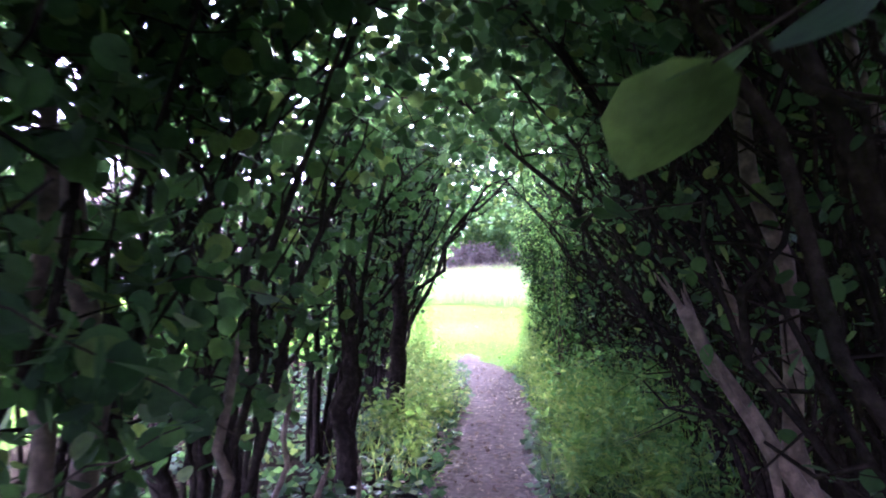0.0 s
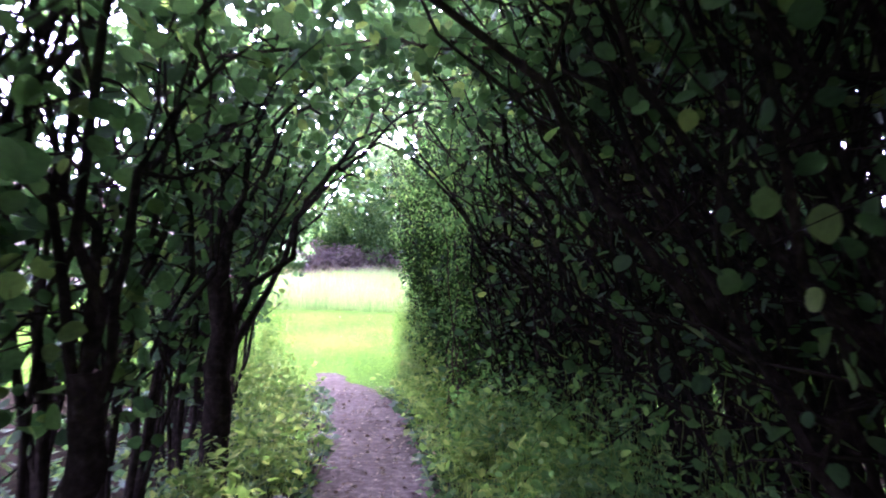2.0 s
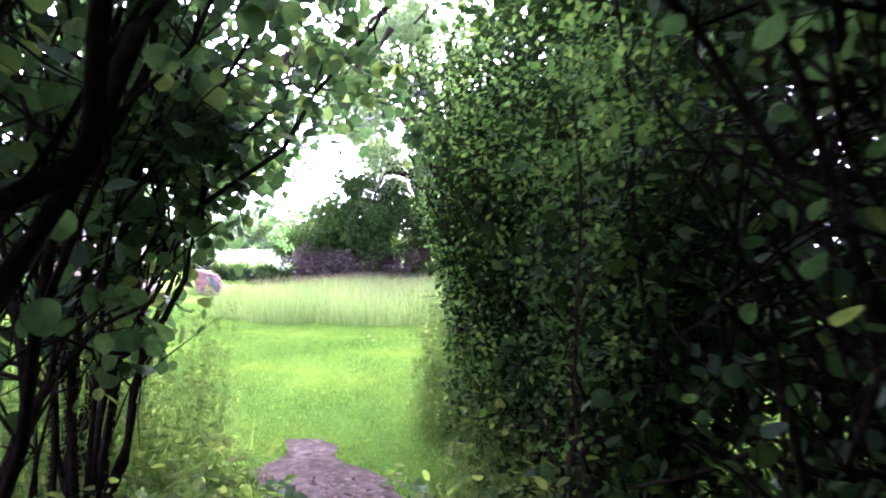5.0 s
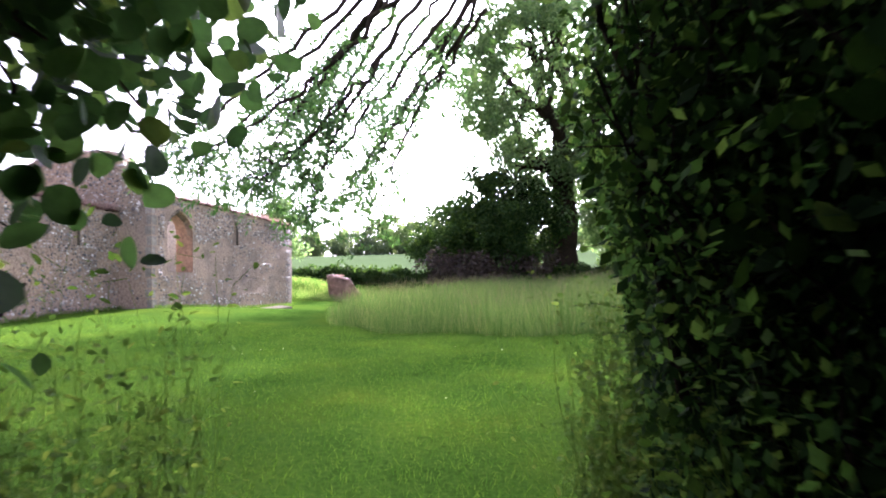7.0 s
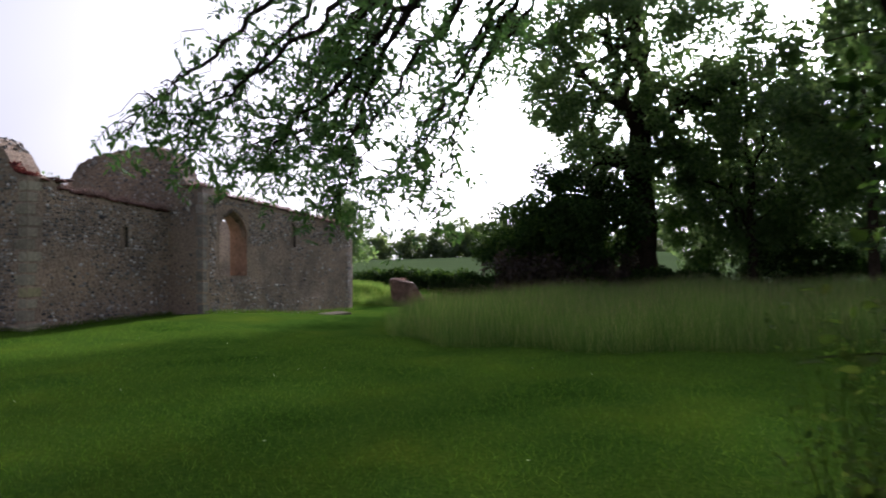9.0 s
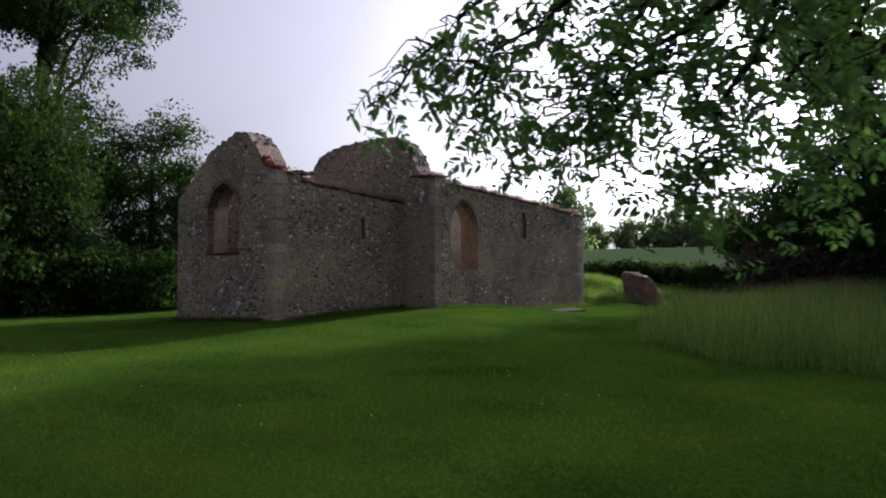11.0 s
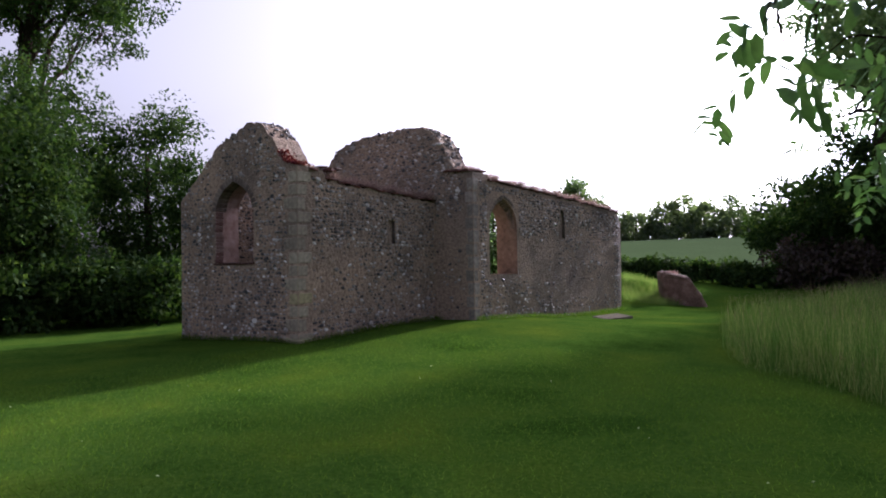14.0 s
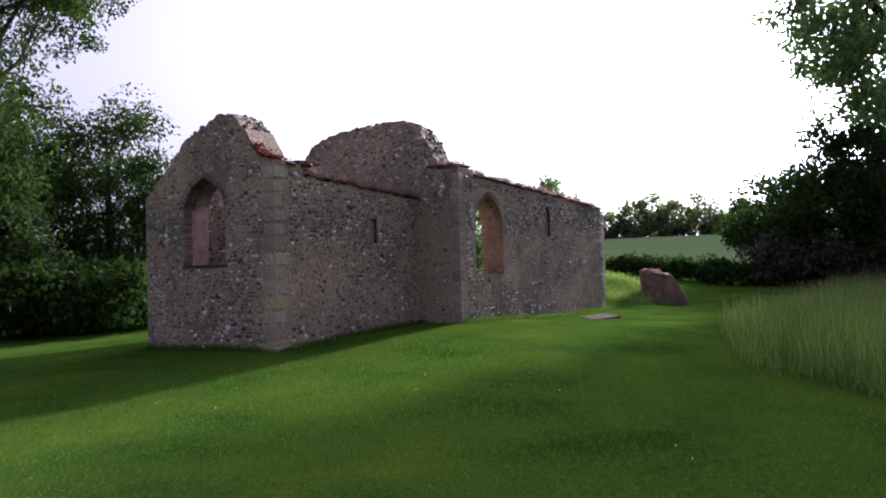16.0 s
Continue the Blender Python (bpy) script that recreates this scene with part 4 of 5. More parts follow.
for d, y in RIGHT:
    shrub("dense many-stemmed hedge shrub with dark stems beside the path", path_x(y) + d, y, rng.uniform(3.8, 4.8) - (1.7 if y > 4 else 0), 1.5 if y < 4 else 1.1, 18, 3000 if y > 5.6 else 1100, M_HEDGE_SHADED if y > 5.6 else M_HAZEL, 0.07, lean=(-0.95 if y < 5.6 else 0.15, 0.05), thick=0.022 if y < 5.6 else 0.013, leaf_low=0.02 if y > 4.8 else 0.3)
for d, y in ((2.9, -3.4), (2.7, -1.8), (2.9, -0.3), (2.7, 1.2), (2.9, 2.7), (2.7, 4.2), (2.9, 5.7), (2.8, 7.2), (2.9, 8.6)):
    shrub("dense many-stemmed hedge shrub in the depth of the hedge", path_x(y) + d, y, rng.uniform(4.2, 5.2), 1.5, 14, 1300 if y < 5 else 2800, M_HAZEL if y < 5 else M_HEDGE_SHADED, leaf_low=0.0, size=0.1, template=DEEP_LEAF)
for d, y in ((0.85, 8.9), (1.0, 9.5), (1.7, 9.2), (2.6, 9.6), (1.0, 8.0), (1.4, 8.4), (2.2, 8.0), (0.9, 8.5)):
    shrub("dense hedge shrub at the end of the hedge, leaves coloured for shade", 0.8 + d, y, rng.uniform(2.6, 3.2), 0.75, 14, 11000, M_HEDGE_SHADED, leaf_low=0.02, size=0.06, template=SMALL_LEAF)
for d, y in ((4.6, -3), (4.8, -0.5), (4.6, 2), (4.8, 4.5), (4.6, 7)):
    shrub("tall hedge shrub on the far side of the hedge", path_x(y) + d, y, rng.uniform(4.6, 5.6), 1.8, 12, 1800 if y < 5 else 3600, size=0.14, leaf_low=0.0, template=DEEP_LEAF)
# Unseen shrubs behind the walk's start, added to limit light from the back.
for d, y in ((-2.2, -5.2), (2.3, -5.4), (-2.4, -6.8), (2.3, -7.0), (-0.9, -6.2), (1.2, -6.9), (0.2, -7.6), (1.4, -8.2), (-1.2, -8.0)):
    shrub("unseen hazel shrub added behind the start to hold back light", path_x(y) + d, y, 4.4, 1.5, 10, 1500, leaf_low=0.0, template=DEEP_LEAF)

for d, y in ((3.5, -2.6), (3.7, -1.0), (3.5, 0.6), (3.7, 2.2), (3.6, 3.8), (3.5, 5.2), (3.7, 6.6)):
    shrub("low bramble bush filling the foot of the hedge", path_x(y) + d, y, 1.7, 0.9, 9, 3800, size=0.075, leaf_low=0.0, template=SMALL_LEAF, material=M_HERB, thick=0.008)


def stool(label, foot, fork_z, r, limbs):
    """An old hazel stool: one stout trunk that forks into crooked poles, each with a few twigs."""
    x, y = foot
    z = gz(x, y)
    t = thing("hazel_stool", label, "tree", "hazel stools", at=(x, y, z))
    ts = Tubes()
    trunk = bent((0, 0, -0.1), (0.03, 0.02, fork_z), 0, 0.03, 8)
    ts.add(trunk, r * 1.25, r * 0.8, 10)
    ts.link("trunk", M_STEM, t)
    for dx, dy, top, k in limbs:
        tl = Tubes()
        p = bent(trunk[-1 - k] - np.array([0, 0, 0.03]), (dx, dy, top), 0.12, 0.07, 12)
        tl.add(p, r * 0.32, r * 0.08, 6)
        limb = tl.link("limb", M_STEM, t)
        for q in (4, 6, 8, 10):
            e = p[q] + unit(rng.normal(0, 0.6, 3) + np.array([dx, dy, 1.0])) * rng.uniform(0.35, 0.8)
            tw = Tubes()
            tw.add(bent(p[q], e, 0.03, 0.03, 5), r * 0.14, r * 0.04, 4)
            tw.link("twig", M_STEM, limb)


stool("old hazel with a stout forked trunk beside the path", (0.52, 3.75), 1.75, 0.085, ((0.95, 0.6, 3.3, 0), (0.45, 0.3, 3.9, 0), (-0.35, 0.1, 3.8, 1), (1.3, 0.9, 2.95, 2), (0.7, -0.3, 3.6, 1), (1.15, 1.5, 3.4, 3)))
stool("old hazel with a stout forked trunk beside the path", (0.78, 1.75), 1.2, 0.075, ((-0.2, 0.5, 3.6, 0), (0.3, -0.3, 3.7, 0), (-0.5, -0.2, 3.4, 1), (0.45, 0.7, 3.3, 1)))
stool("old hazel with a stout forked trunk beside the path", (0.1, 0.55), 1.4, 0.07, ((-0.3, 0.4, 3.6, 0), (0.25, 0.2, 3.8, 0), (0.5, 0.5, 3.3, 1)))
stool("dark hazel with a fan of leaning poles", (3.35, 3.95), 0.35, 0.1, ((-1.1, 0.0, 2.6, 0), (-0.8, -0.4, 3.2, 0), (-0.5, 0.3, 3.5, 0), (-0.2, -0.2, 3.7, 0), (0.2, 0.1, 3.5, 0), (-1.2, -0.7, 3.0, 1), (-0.65, -0.8, 3.3, 1)))
stool("dark hazel with a fan of leaning poles", (3.75, 2.2), 0.5, 0.11, ((-1.0, 0.3, 3.0, 0), (-0.6, -0.4, 3.5, 0), (-0.2, 0.3, 3.8, 0), (0.3, -0.2, 3.6, 0), (-0.9, -0.6, 3.2, 1)))

# tree heads added above the hedge to keep sky light off the tunnel
for x, y, h in ((5.2, -4.2, 6.6), (4.9, -1.2, 6.8), (5.0, 1.8, 6.6), (4.5, 0.4, 6.4), (4.7, 3.1, 6.4), (5.9, 4.6, 6.4), (6.2, 6.4, 6.0), (5.3, 8.6, 6.2), (5.2, 10.4, 6.0), (-1.4, -4.6, 6.0), (-1.5, -3.1, 6.0), (-1.9, -0.3, 6.2), (4.4, -6.6, 5.6)):
    tree("tree", "added slender hedge tree whose dense head blocks sky light", (x, y), h, 0.09, (h - 1.7, 2.6, 1.9, 1.5), 110, 110 if y < 4 else 62, 0.15, M_HAZEL if y < 8 else M_HEDGE_SHADED, low=0.45, limbs=7, shift=-1.2 if x > 3 else 0.9, category="tree", group="hedge trees", clump_r=0.55, template=DEEP_LEAF)

# boughs that meet over the mouth of the tunnel
for a, b in (((-0.9, 6.7, 2.3), (1.3, 7.2, 2.55)), ((-0.8, 7.1, 2.6), (0.9, 7.3, 2.7)), ((-0.7, 6.3, 2.7), (0.9, 6.4, 2.8)), ((-0.8, 6.0, 3.0), (0.9, 6.2, 3.1)), ((-1.0, 7.2, 2.5), (-0.35, 8.15, 2.3)), ((-1.0, 7.1, 2.7), (-0.3, 8.1, 2.45)), ((-0.9, 7.3, 2.9), (0.5, 7.4, 2.5)), ((-0.8, 7.0, 2.3), (0.3, 7.1, 2.3)), ((-0.9, 7.1, 2.0), (0.15, 7.15, 1.95)), ((-0.8, 6.6, 2.0), (0.2, 6.8, 2.0)), ((-0.9, 7.2, 2.3), (0.3, 7.25, 2.35)), ((-0.8, 6.4, 2.2), (0.25, 6.6, 2.2)), *[((float(path_x(y)) + sg * 1.9, y, 2.5 + 0.2 * (k % 3)), (float(path_x(y)) - sg * 0.7, y + 0.3, 2.85 + 0.25 * (k % 2))) for k, y in enumerate(np.arange(-1.6, 5.4, 0.75).tolist()) for sg in (1, -1)]):
    t = thing("hazel_bough", "arching hazel bough with round leaves over the path", "bough", "arching boughs", at=a)
    d = np.array(b) - np.array(a)
    p = bent((0, 0, 0), d, 0.25, 0.04, 10)
    ts = Tubes()
    ts.add(p, 0.014, 0.004, 6)
    ts.link("branch", M_BARK, t)
    m = 300 if a[1] > 5.6 else 560 if a[1] < 1.0 or (a[0] > path_x(a[1]) and a[1] < 4.4) else 210
    P = p[rng.integers(0, 10, m)] + rng.normal(0, 1, (m, 3)) * np.array([0.16, 0.2, 0.15])
    P = P[clear(P + np.array(a))]
    blades("leaves", P, rng.normal(0, 0.7, (len(P), 3)) + np.array([0, 0, -0.4]), 0.085 * rng.uniform(0.6, 1.2, len(P)), HAZEL_LEAF, M_HAZEL, t)

# small-leaved bush that bulges at the mouth of the tunnel
for x, y, h in ((1.6, 8.7, 2.8), (2.0, 7.6, 3.0), (2.05, 6.3, 2.7), (1.6, 9.4, 2.4), (1.9, 10.0, 1.2)):
    c = np.array([x, y, gz(x, y) + h * 0.5]) + rng.normal(0, 1, (70, 3)) * np.array([0.33, 0.4, h * 0.24])
    p, w, s = crown_leaves(c - np.array([x, y, gz(x, y)]), np.full(70, 0.32), 120, 0.045)
    t = thing("bush", "small-leaved bright green bush at the mouth of the hedge", "shrub", "mouth bushes", at=(x, y, gz(x, y)))
    keep = clear(p + np.array(t.location)) & (beyond(p + np.array(t.location)) | (y > 10)) & (p[:, 2] > 0.05)
    blades("leaves", p[keep], w[keep], s[keep], SMALL_LEAF, M_HERB, t)
    for k in range(7):
        ts = Tubes()
        ts.add(bent((rng.normal(0, 0.08), rng.normal(0, 0.08), -0.05), (rng.normal(0.1, 0.2), rng.normal(0, 0.3), h * 0.8), 0, 0.05, 7), 0.015, 0.004, 5)
        ts.link("stem", M_BARK, t)

# pale broken hazel stems and single near sprays
for x, y, tip, r in ((3.9, -0.2, (-0.92, -0.2, 1.55), 0.046), (3.95, -0.1, (-0.8, -0.15, 1.6), 0.032), (3.85, -0.35, (-0.75, -0.1, 1.3), 0.026), (3.65, -0.25, (-0.62, 0.0, 3.1), 0.045), (4.0, -0.3, (-0.45, 0.1, 2.8), 0.035), (1.2, -0.85, (0.1, 0.2, 1.3), 0.03),
                     (1.05, -1.3, (-0.1, 0.1, 2.6), 0.045), (0.85, -0.9, (0.05, -0.1, 3.0), 0.06), (1.35, -0.6, (0.2, 0.25, 0.8), 0.02), (1.5, -0.3, (0.15, 0.1, 0.75), 0.018), (0.65, -1.35, (-0.15, 0.0, 3.2), 0.06), (1.25, -0.2, (0.0, 0.1, 1.0), 0.02)):
    t = thing("broken_stem", "bare pale brown hazel stem standing in the hedge", "stem", "bare hazel stems", at=(x, y, gz(x, y)))
    ts = Tubes()
    p = bent((0, 0, -0.05), tip, 0, 0.035, 10)
    ts.add(p, r, r * 0.6, 9)
    ts.link("stem", M_BARK_PALE, t)
    along = unit(p[-1] - p[-2])
    for k in range(4):
        ts = Tubes()
        ts.add(bent(p[-1] - along * 0.05 + rng.normal(0, 0.25 * r, 3), p[-1] + along * rng.uniform(0.05, 0.16) + rng.normal(0, 0.5 * r, 3), 0, 0.004, 4), r * 0.32, r * 0.04, 5)
        ts.link("splinter", M_BARK_PALE, t)
    for q in (3, 6):
        ts = Tubes()
        ts.add(bent(p[q], p[q] + unit(rng.normal(0, 0.6, 3) + np.array([0, 0, 1.0])) * rng.uniform(0.2, 0.5), 0.02, 0.02, 5), r * 0.35, r * 0.1, 5)
        ts.link("side_shoot", M_STEM, t)


def spray(label, a, b, n, size, material=M_HAZEL):
    """A leafy twig that grows out of the hedge."""
    t = thing("leafy_twig", label, "twig", "near twigs", at=a)
    d = np.array(b) - np.array(a)
    ts = Tubes()
    p = bent((0, 0, 0), d, 0.05, 0.015, 8)
    ts.add(p, 0.006, 0.002, 5)
    ts.link("twig", M_BARK, t)
    s = rng.uniform(0.1, 1.0, n)
    q = d[None] * s[:, None] + np.array([0, 0, 0.05]) * (4 * s * (1 - s))[:, None]
    side_ = np.where(np.arange(n) % 2 == 0, 1, -1)[:, None] * unit(np.cross(d, (0, 0, 1.0)))[None]
    w = unit(d)[None] * 0.5 + side_ + rng.normal(0, 0.25, (n, 3)) + np.array([0, 0, -0.3])
    blades("leaves", q, w, size * rng.uniform(0.7, 1.2, n), BROAD_LEAF, material, t, up=np.array([0, -0.8, 0.6]) + rng.normal(0, 0.35, (n, 3)))
    return t


for a, b, n, s in (((3.6, -2.25, 2.36), (2.83, -2.28, 2.1), 7, 0.15), ((3.7, -0.45, 2.1), (2.5, -0.55, 2.02), 10, 0.125), ((0.95, -1.9, 1.8), (1.95, -2.1, 1.72), 9, 0.11), ((0.9, -2.0, 1.25), (2.0, -2.2, 1.32), 11, 0.11), ((0.8, -1.6, 2.2), (1.8, -1.8, 2.1), 9, 0.1),
                   ((0.9, -1.0, 1.5), (1.7, -1.25, 1.35), 10, 0.11), ((0.7, -0.7, 1.75), (1.6, -0.9, 1.75), 10, 0.1), ((1.0, -2.1, 0.9), (1.95, -2.0, 1.02), 10, 0.11), ((0.9, -1.5, 1.0), (1.78, -1.6, 1.5), 10, 0.1), ((0.6, 0.4, 1.6), (1.2, 0.3, 1.55), 8, 0.1),
                   ((0.9, -2.2, 0.75), (1.75, -2.25, 0.7), 9, 0.11), ((0.8, -1.2, 1.6), (1.55, -1.4, 1.1), 9, 0.1), ((0.6, -0.2, 1.2), (1.4, -0.4, 1.3), 9, 0.1), ((3.8, -1.2, 0.6), (3.2, -1.4, 0.55), 7, 0.1)):
    spray("hazel twig with broad toothed green leaves", a, b, n + 5, s)
for a, b in (((2.6, 5.6, 1.1), (2.0, 5.9, 1.0)), ((2.4, 6.6, 1.2), (1.75, 6.8, 1.15)), ((2.5, 6.2, 2.0), (1.7, 6.6, 2.1)), ((2.5, 7.2, 0.8), (1.75, 7.3, 0.8)), ((2.6, 6.0, 0.7), (1.9, 6.3, 0.62)), ((2.5, 7.0, 1.6), (1.7, 7.2, 1.6))):
    spray("hazel twig with sunlit green leaves", a, b, 12, 0.085)
for k in range(11):
    z = 0.35 + 0.17 * k
    spray("thin twig with small yellow-green leaves", (2.1, 9.5 + 0.3 * rng.random(), z), (1.05 + 0.3 * rng.random(), 9.6 + 0.4 * rng.random(), z + 0.1), 22, 0.05, M_YELLOW)

M_FALLEN_PALE = leaf_material("white_petal", [(0.0, (0.6, 0.6, 0.56)), (1.0, (0.75, 0.75, 0.7))], 0.2)

# ---- undergrowth, long grass, lawn ----


def weeds(label, spots, height, material, leaf, per=70):
    for x, y, h in spots:
        z = gz(x, y)
        t = thing("weed_clump", label, "weed", "undergrowth", at=(x, y, z))
        P, W = [], []
        for k in range(6):
            tip = np.array([rng.normal(0, 0.16), rng.normal(0, 0.16), h * height * rng.uniform(0.5, 1.1)])
            p = bent((rng.normal(0, 0.1), rng.normal(0, 0.1), -0.02), tip, 0, 0.03, 7)
            ts = Tubes()
            ts.add(p, 0.003, 0.001, 4)
            m = per // 6
            s = rng.integers(1, 7, m)
            side_twigs = p[s] + unit(rng.normal(0, 1, (m, 3)) + np.array([0, 0, 0.5])) * rng.uniform(0.02, 0.16, (m, 1)) * h
            for q in range(0, m, 4):
                ts.add(np.linspace(p[s[q]], side_twigs[q], 3), 0.0015, 0.0007, 3)
            ts.link("stalk", M_YELLOW, t)
            P.append(side_twigs)
            W.append(rng.normal(0, 1, (m, 3)) * np.array([1, 1, 0.5]) + np.array([0, 0, 0.15]))
        blades("leaves", np.concatenate(P), np.concatenate(W), leaf * rng.uniform(0.4, 1.3, len(P) * (per // 6)), OVAL_LEAF, material, t)


spots = []
for y in np.arange(0.6, 7.4, 0.24):
    for s in (-1, 1):
        off = rng.uniform(0.55, 1.25) if s > 0 else rng.uniform(0.62, 1.2)
        if y > 2.8 or (s > 0 and y > 1.5):
            spots.append((float(path_x(y) + s * off), float(y), rng.uniform(0.6, 1.2)))
weeds("low leafy weeds at the edge of the path", spots, 0.55, M_YELLOW, 0.075, 130)
weeds("tall thin weeds with small leaves at the mouth of the path", [(x, y, rng.uniform(0.8, 1.2)) for x, y in rng.uniform((-1.5, 6.6), (-0.2, 8.0), (58, 2))], 1.25, M_YELLOW, 0.042, 150)
weeds("tall thin weeds with small leaves beside the hedge", [(x, y, rng.uniform(0.8, 1.2)) for x, y in rng.uniform((1.4, 7.4), (1.9, 9.3), (24, 2))], 1.2, M_YELLOW, 0.042, 140)
weeds("tall thin weeds with small leaves at the corner of the hedge", [(x, y, rng.uniform(0.7, 1.2)) for x, y in rng.uniform((1.15, 8.4), (1.7, 10.4), (34, 2))], 1.2, M_YELLOW, 0.042, 140)
spots = []
for y in np.arange(1.4, 5.8, 0.17):
    for k in range(2):
        o = rng.uniform(0.75, 2.0)
        spots.append((float(path_x(y) + o), float(y), rng.uniform(0.7, 1.1) * (0.55 + 0.45 * o)))
weeds("soft green nettles and herbs rising towards the hedge", spots, 0.95, M_HERB, 0.065, 140)
weeds("tall sunlit weeds with small yellow-green leaves at the hedge end", [(x, y, rng.uniform(0.7, 1.15)) for x, y in rng.uniform((1.35, 10.2), (2.3, 11.2), (20, 2))], 1.1, M_YELLOW, 0.042, 140)
weeds("small green weeds on the hedge floor", [(float(path_x(y) + o), y, rng.uniform(0.6, 1.2)) for y, o in rng.uniform((-2, 1.0), (3, 2.2), (20, 2))], 0.35, M_HAZEL, 0.06, 90)

n = 2600
y = rng.uniform(2.0, 8.6, n)
s = np.where(rng.random(n) < 0.62, 1, -1)
x = path_x(np.minimum(y, 7.5)) + s * (rng.uniform(0.48, 1.3, n) + 0.25 * np.clip(y - 7, 0, 2))
tufts("verge_grass", np.stack([x, y, ground(x, y)], -1), 0.38, 0.02, M_YELLOW, "tall yellow-green grass along the path edges", "grass", wide=0.32)
n = 190000
x, y = rng.uniform(-14, 3.4, n), 7.0 + 15 * rng.random(n) ** 1.7
keep = (np.abs(x - path_x(np.minimum(y, 7.6))) > 0.36 + 0.1 * np.sin(5 * y)) | (y > 7.5)
x, y = x[keep], y[keep]
tufts("lawn_grass", np.stack([x, y, ground(x, y)], -1), 0.06, 0.012, M_GRASS, "short mown grass blades", "grass", wide=1.3, lean=0.6)

n = 30
x, y = rng.uniform(-13, 0, n), rng.uniform(8.5, 19, n)
way = rng.normal(0, 1, (n * 5, 3)) * np.array([1, 1, 0.3])
tagged(blades("daisies", np.repeat(np.stack([x, y, ground(x, y) + 0.06], -1), 5, axis=0), way, 0.012, OVAL_LEAF, M_FALLEN_PALE, wide=1.6), "tiny white daisies scattered in the lawn", "flowers", kind="stuff")
n = 60
y = rng.uniform(-2.5, 7.6, n)
x = path_x(y) + rng.normal(0, 0.35, n)
tw = Tubes()
for k in range(n):
    q = np.array([x[k], y[k], gz(x[k], y[k]) + 0.07])
    a_ = rng.uniform(0, math.pi)
    tw.add(bent(q, q + np.array([math.cos(a_), math.sin(a_), 0.02]) * rng.uniform(0.06, 0.28), 0, 0.008, 4), 0.004, 0.002, 4)
tagged(tw.link("fallen_twigs", M_BARK_PALE, None), "dry broken twigs lying on the path", "twigs", kind="stuff")
n = 12000
y = rng.uniform(-4.5, 7.4, n)
x = path_x(y) + np.where(rng.random(n) < 0.5, 1, -1) * (0.36 + 2.5 * rng.random(n) ** 1.3)
pos = np.stack([x, y, ground(x, y) + rng.uniform(0.04, 0.16, n)], -1)
tagged(blades("ground_ivy", pos, rng.normal(0, 1, (n, 3)) * np.array([1, 1, 0.25]), rng.uniform(0.05, 0.11, n), DEEP_LEAF, M_HAZEL), "dark creeping leaves covering the hedge floor", "ground cover", kind="stuff")
n = 2600
y = rng.uniform(-3, 7.8, n)
x = path_x(y) + rng.normal(0, 0.42, n)
pos = np.stack([x, y, ground(x, y) + 0.075], -1)
w = rng.normal(0, 1, (n, 3)) * np.array([1, 1, 0.12])
tagged(blades("leaf_litter", pos, w, rng.uniform(0.02, 0.055, n), OVAL_LEAF, M_FALLEN), "dry fallen leaves and bits on the path", "leaves", kind="stuff")


def in_meadow(x, y):
    front = np.interp(x, [-7.6, -6.6, -5.5, -3.9, -0.5, 3, 8, 16], [27.5, 24.0, 22.0, 20.3, 20.2, 20.8, 21.5, 22]) + 0.25 * np.sin(x * 2.3)
    return (y > front) & (x > -7.6 + 0.1 * (y - 27)) & (y < 43)


n = 140000
x = rng.uniform(-8, 16, n)
y = 19.5 + 24 * rng.random(n) ** 1.6
keep = in_meadow(x, y)
x, y = x[keep], y[keep]
pos = np.stack([x, y, ground(x, y)], -1)
tall = (0.8 + 0.1 * np.sin(x * 1.1) + 0.07 * np.sin(y * 1.9 + x)) * np.where(in_meadow(x, y - 0.5), 1.0, 0.62) * np.where(in_meadow(x, y - 1.2), 1.0, 0.85)
tufts("long_grass", pos, tall, 0.02, M_LONG, "unmown meadow grass standing knee to thigh high", "grass", wide=0.2, lean=0.2)
sel = rng.random(len(pos)) < 0.24
hp = pos[sel] + np.stack([0 * tall[sel], 0 * tall[sel], 0.92 * tall[sel]], -1) * (1 + rng.normal(0, 0.14, (sel.sum(), 1)))
tufts("grass_heads", hp, 0.17, 0.03, M_HEAD, "pale pinkish seed heads of the meadow grass", "grass", wide=0.45, lean=0.35)
n = 11000
x, y = rng.uniform(-16, -11.6, n), rng.uniform(35.5, 41, n)
tufts("rough_grass", np.stack([x, y, ground(x, y)], -1), 0.34, 0.02, M_LONG, "rough grass on the bank by the fallen block", "grass", wide=0.3)
n = 7000
s = rng.random(n)
x = np.where(s < 0.3, CX + 0.03, np.where(s < 0.75, NX + 0.03, rng.uniform(FX, CX, n))) + np.abs(rng.normal(0, 0.12, n))
y = np.where(s < 0.3, rng.uniform(EY, AY, n), np.where(s < 0.75, rng.uniform(AY, WY, n), EY - np.abs(rng.normal(0, 0.1, n))))
tufts("wall_foot_grass", np.stack([x, y, ground(x, y)], -1), 0.16, 0.02, M_GRASS, "uncut grass along the foot of the church walls", "grass", wide=0.5)

# ---- flints in the church walls ----


def flint_mesh(k):
    bm = bmesh.new()
    bmesh.ops.create_icosphere(bm, subdivisions=1, radius=0.5)
    for v in bm.verts:
        v.co *= 1 + rng.normal(0, 0.16)
        v.co.z *= 0.55
    me = bpy.data.meshes.new("flint")
    bm.to_mesh(me)
    bm.free()
    return me


FLINTS = [flint_mesh(k) for k in range(8)]
TEMPL = []
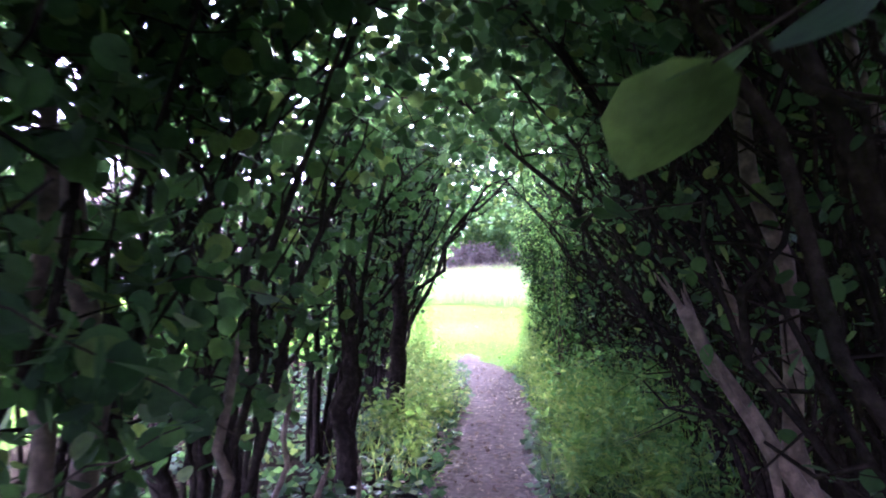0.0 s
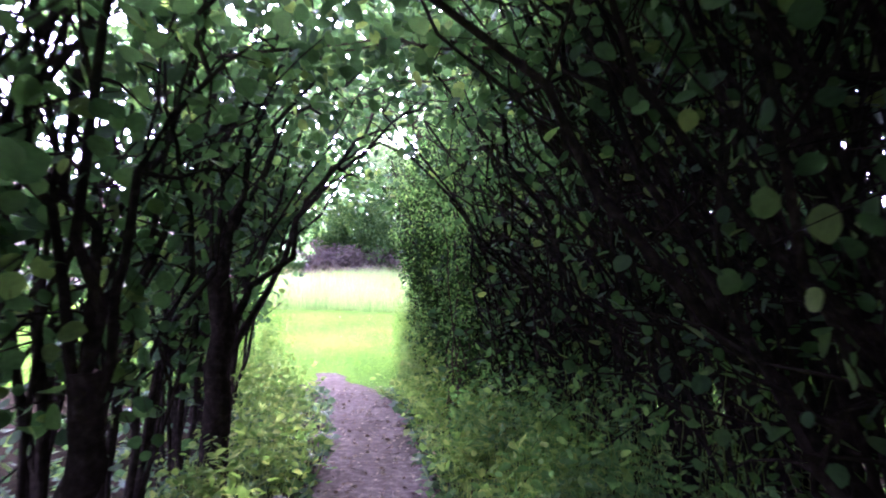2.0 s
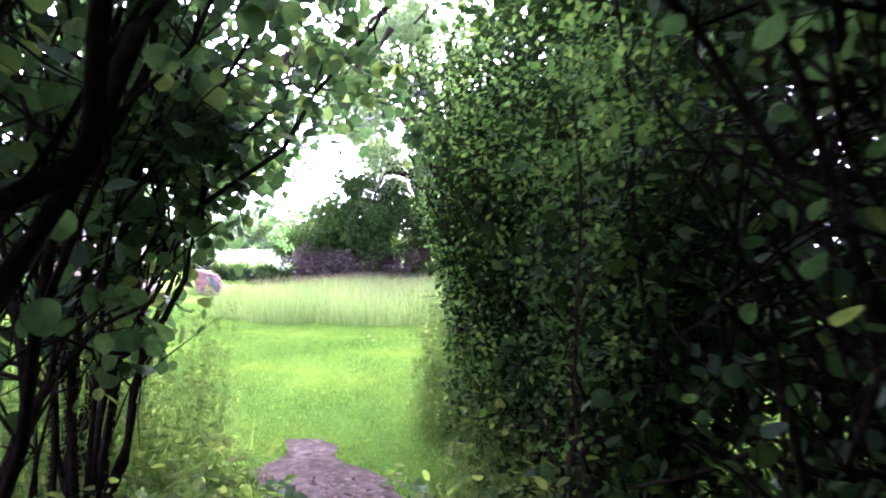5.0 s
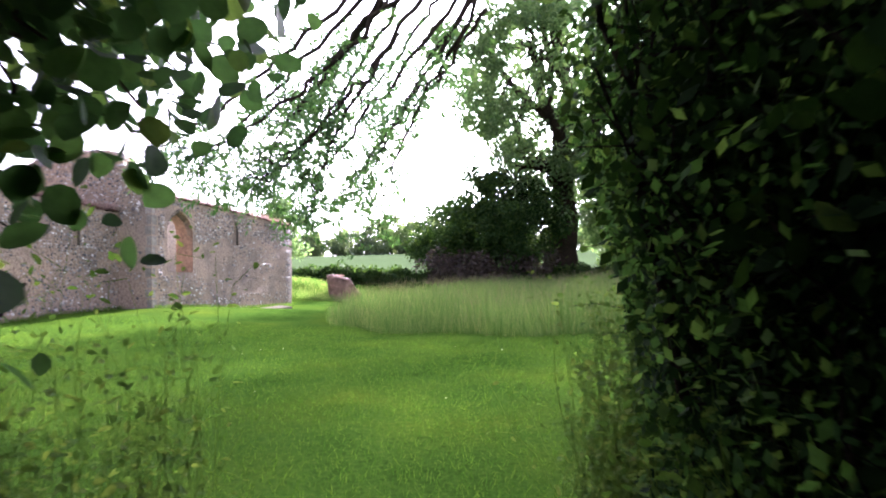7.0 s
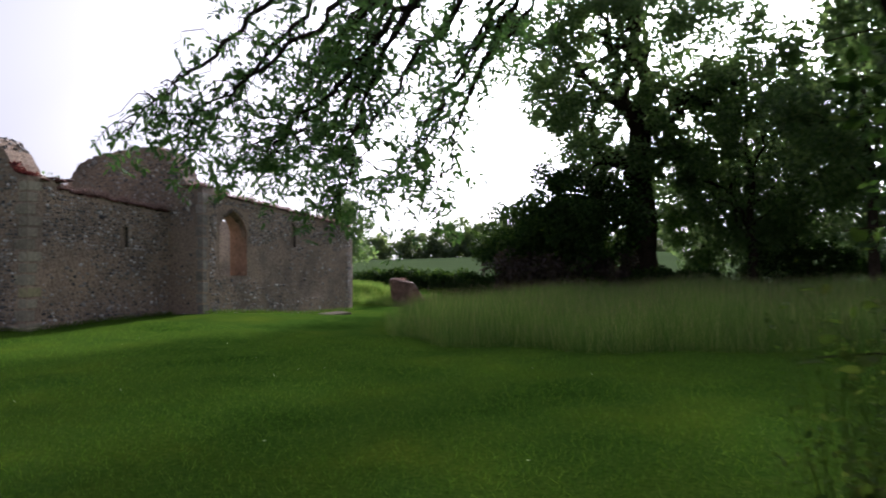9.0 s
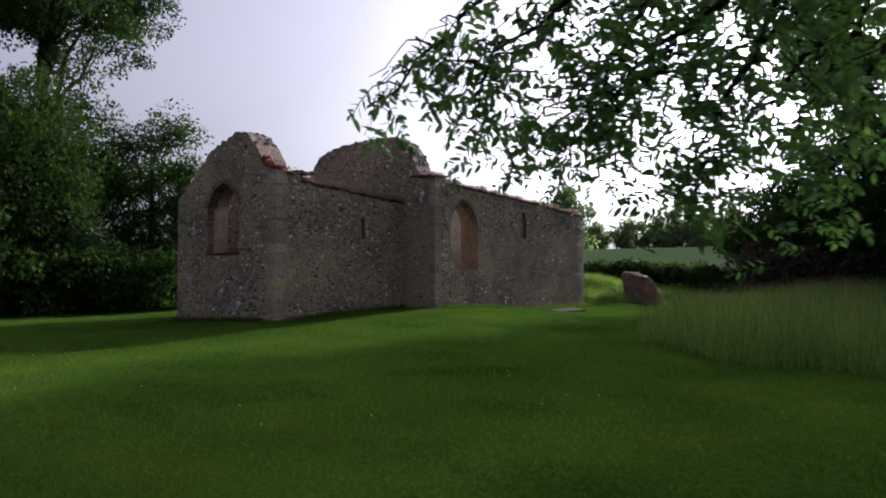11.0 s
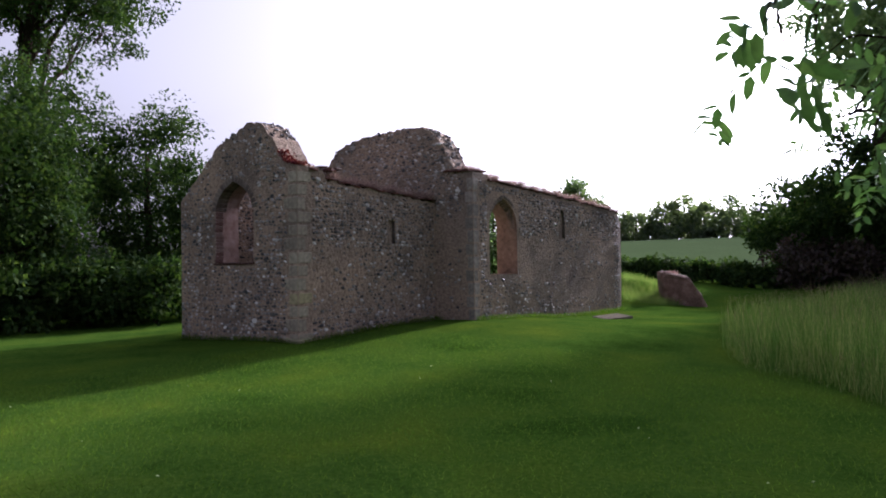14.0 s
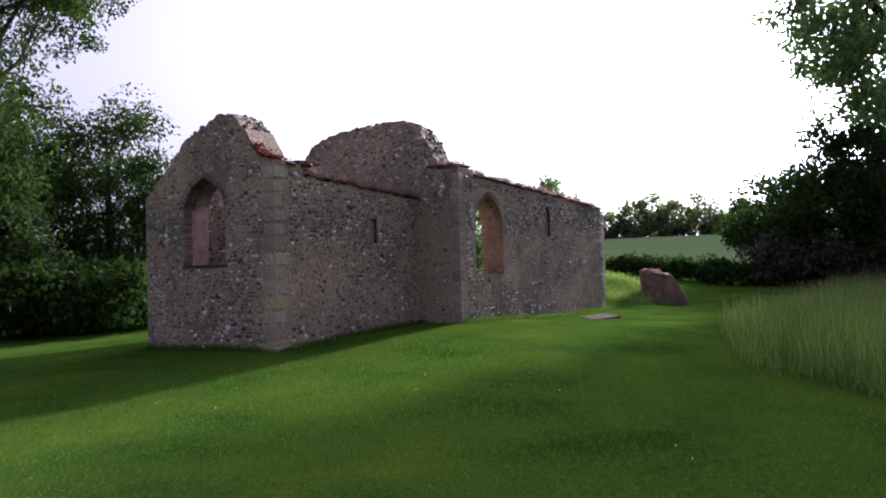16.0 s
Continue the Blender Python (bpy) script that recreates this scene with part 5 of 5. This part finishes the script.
for me in FLINTS:
    TEMPL.append((np.array([v.co[:] for v in me.vertices]), np.array([p.vertices[:] for p in me.polygons])))


def inside(u, z, poly):
    q = np.array(poly)
    a, b = q, np.roll(q, -1, axis=0)
    hit = ((a[:, 1] > z) != (b[:, 1] > z)) & (u < (b[:, 0] - a[:, 0]) * (z - a[:, 1]) / (b[:, 1] - a[:, 1] + 1e-12) + a[:, 0])
    return bool(hit.sum() % 2)


def patch(u, z):
    """Slow drift of the weathering over a wall face, -1 to 1."""
    return (math.sin(u * 0.9 + 1.3 * math.sin(z * 1.7)) + 0.8 * math.sin(z * 2.1 + 0.7 * u) + 0.5 * math.sin(u * 2.7 - z * 1.1)) / 2.3


def cover_east(u, z):
    return (0.95 if z < 2.3 and u > -16.2 else 0.72 if z < 2.3 else 0.6) + 0.3 * patch(u, z)


def cover_chancel(u, z):
    return (0.85 if z > 2.5 else 0.62 if z < 1.15 else 0.34) + 0.3 * patch(u, z)


def cover_gable(u, z):
    return (0.7 if z > 3.3 else 0.12 if u > CX else 0.5) + 0.25 * patch(u, z)


def cover_nave(u, z):
    low = 0.4 if z < 0.95 else 0.45 if z < 1.7 and u < 27.2 else 0.14
    return (0.92 if z > 3.05 + 0.25 * math.sin(u * 1.1) else 0.75 if u < 25.2 or u > 33.5 else low) + 0.22 * patch(u, z)


def face_flints(parent, axis, plane, sign, u0, u1, top, holes, cover, singles, corner, skip=lambda u, z: False):
    """Knapped and whole flints in rough courses, bedded in the mortar."""
    tp = np.array(sorted(top))
    V, F, base = [], [], 0
    course = 0.098
    made = 0
    z = 0.25
    cells = []
    while z < 5.8:
        u = u0 + 0.06
        while u < u1 - 0.05:
            cells.append((u, z + rng.normal(0, 0.009) + 0.02 * math.sin(u * 1.7 + z)))
            u += course * rng.uniform(0.75, 1.45)
        z += course * 0.82
    for u, z in cells:
        if z > np.interp(u, tp[:, 0], tp[:, 1]) - 0.08 or any(inside(u, z, h) for h in holes) or skip(u, z) or rng.random() > cover(u, z):
            continue
        size = rng.uniform(0.05, 0.1) if rng.random() < 0.96 else rng.uniform(0.11, 0.16)
        turn = Euler((0, 0, rng.uniform(-0.5, 0.5))).to_matrix().to_4x4()
        face = Matrix(((1, 0, 0, 0), (0, 0, -1, 0), (0, 1, 0, 0), (0, 0, 0, 1))) if axis == "y" else Matrix(((0, 0, 1, 0), (1, 0, 0, 0), (0, 1, 0, 0), (0, 0, 0, 1)))
        at = Vector((u, plane, z)) if axis == "y" else Vector((plane, u, z))
        m = Matrix.Translation(at) @ face @ turn @ Matrix.Diagonal((size * rng.uniform(1.0, 1.5), size * rng.uniform(0.6, 0.85), size * rng.uniform(0.6, 1.15), 1))
        k = int(rng.integers(8))
        if made < singles and corner(u, z):
            piece("flint", FLINTS[k], M_FLINT, parent, m)
            made += 1
        else:
            tv, tf = TEMPL[k]
            a = np.array(m)
            V.append(tv @ a[:3, :3].T + a[:3, 3])
            F.append(tf + base)
            base += len(tv)
    ob = link_mesh("flints", np.concatenate(V), np.concatenate(F), M_FLINTS, parent)
    tagged(ob, "grey, black and white flints set in mortar", kind="stuff")


near_corner = lambda u, z: z < 2.4
east_top = [(u, z) for u, z in EAST_TOP]
face_flints(east, "y", EY, -1, FX, CX - 0.3, east_top, [EAST_WIN], cover_east, 280, lambda u, z: u > -15.4 and z < 3.2, lambda u, z: -16.78 < u < -15.24 and 2.1 < z < 4.12)
face_flints(side, "x", CX, 1, EY + 0.4, AY, [(EY, 4.1), (20.4, 4.05), (20.45, 3.95), (AY, 3.7)], [SLIT_1], cover_chancel, 280, lambda u, z: u < 22.2 and z < 3.2)
face_flints(far_side, "x", FX + TH, 1, EY + TH, AY, [(EY, 4.05), (AY, 3.9)], [], cover_chancel, 0, near_corner)
face_flints(gable, "y", AY, -1, FX + 0.2, NX - 0.25, ARCH_TOP, [], cover_gable, 0, near_corner, lambda u, z: u < CX - 0.05 and z < 2.6)
face_flints(nave, "x", NX, 1, AY + 0.3, WY, [(AY, 4.3), (28.4, 4.1), (WY, 3.8)], [NAVE_WIN, SLIT_2], cover_nave, 250, lambda u, z: u < 29 and z > 2.2, lambda u, z: (25.0 < u < 26.7 and 1.7 < z < 3.95) )


def top_stones(parent, pts, place, thick):
    """Loose flints and crumbled mortar along a broken wall top."""
    c = np.array(pts)
    d = np.concatenate([[0], np.cumsum(np.linalg.norm(np.diff(c, axis=0), axis=1))])
    V, F, base = [], [], 0
    for s in np.arange(0, d[-1], 0.02):
        u, z = np.interp(s, d, c[:, 0]), np.interp(s, d, c[:, 1])
        size = rng.uniform(0.06, 0.15)
        at = Vector(place(u, z - 0.01, rng.uniform(0, thick)))
        m = Matrix.Translation(at) @ Euler(rng.uniform(-1, 1, 3)).to_matrix().to_4x4() @ Matrix.Diagonal((size * 1.2, size, size, 1))
        tv, tf = TEMPL[int(rng.integers(8))]
        a = np.array(m)
        V.append(tv @ a[:3, :3].T + a[:3, 3])
        F.append(tf + base)
        base += len(tv)
    ob = link_mesh("top_flints", np.concatenate(V), np.concatenate(F), M_FLINTS, parent)
    tagged(ob, "crumbling flints on the broken wall top", kind="stuff")


top_stones(east, EAST_TOP[3:], lambda u, z, d: (u, EY + d, z), TH)
top_stones(gable, ARCH_TOP[1:], lambda u, z, d: (u, AY + d, z), TH)
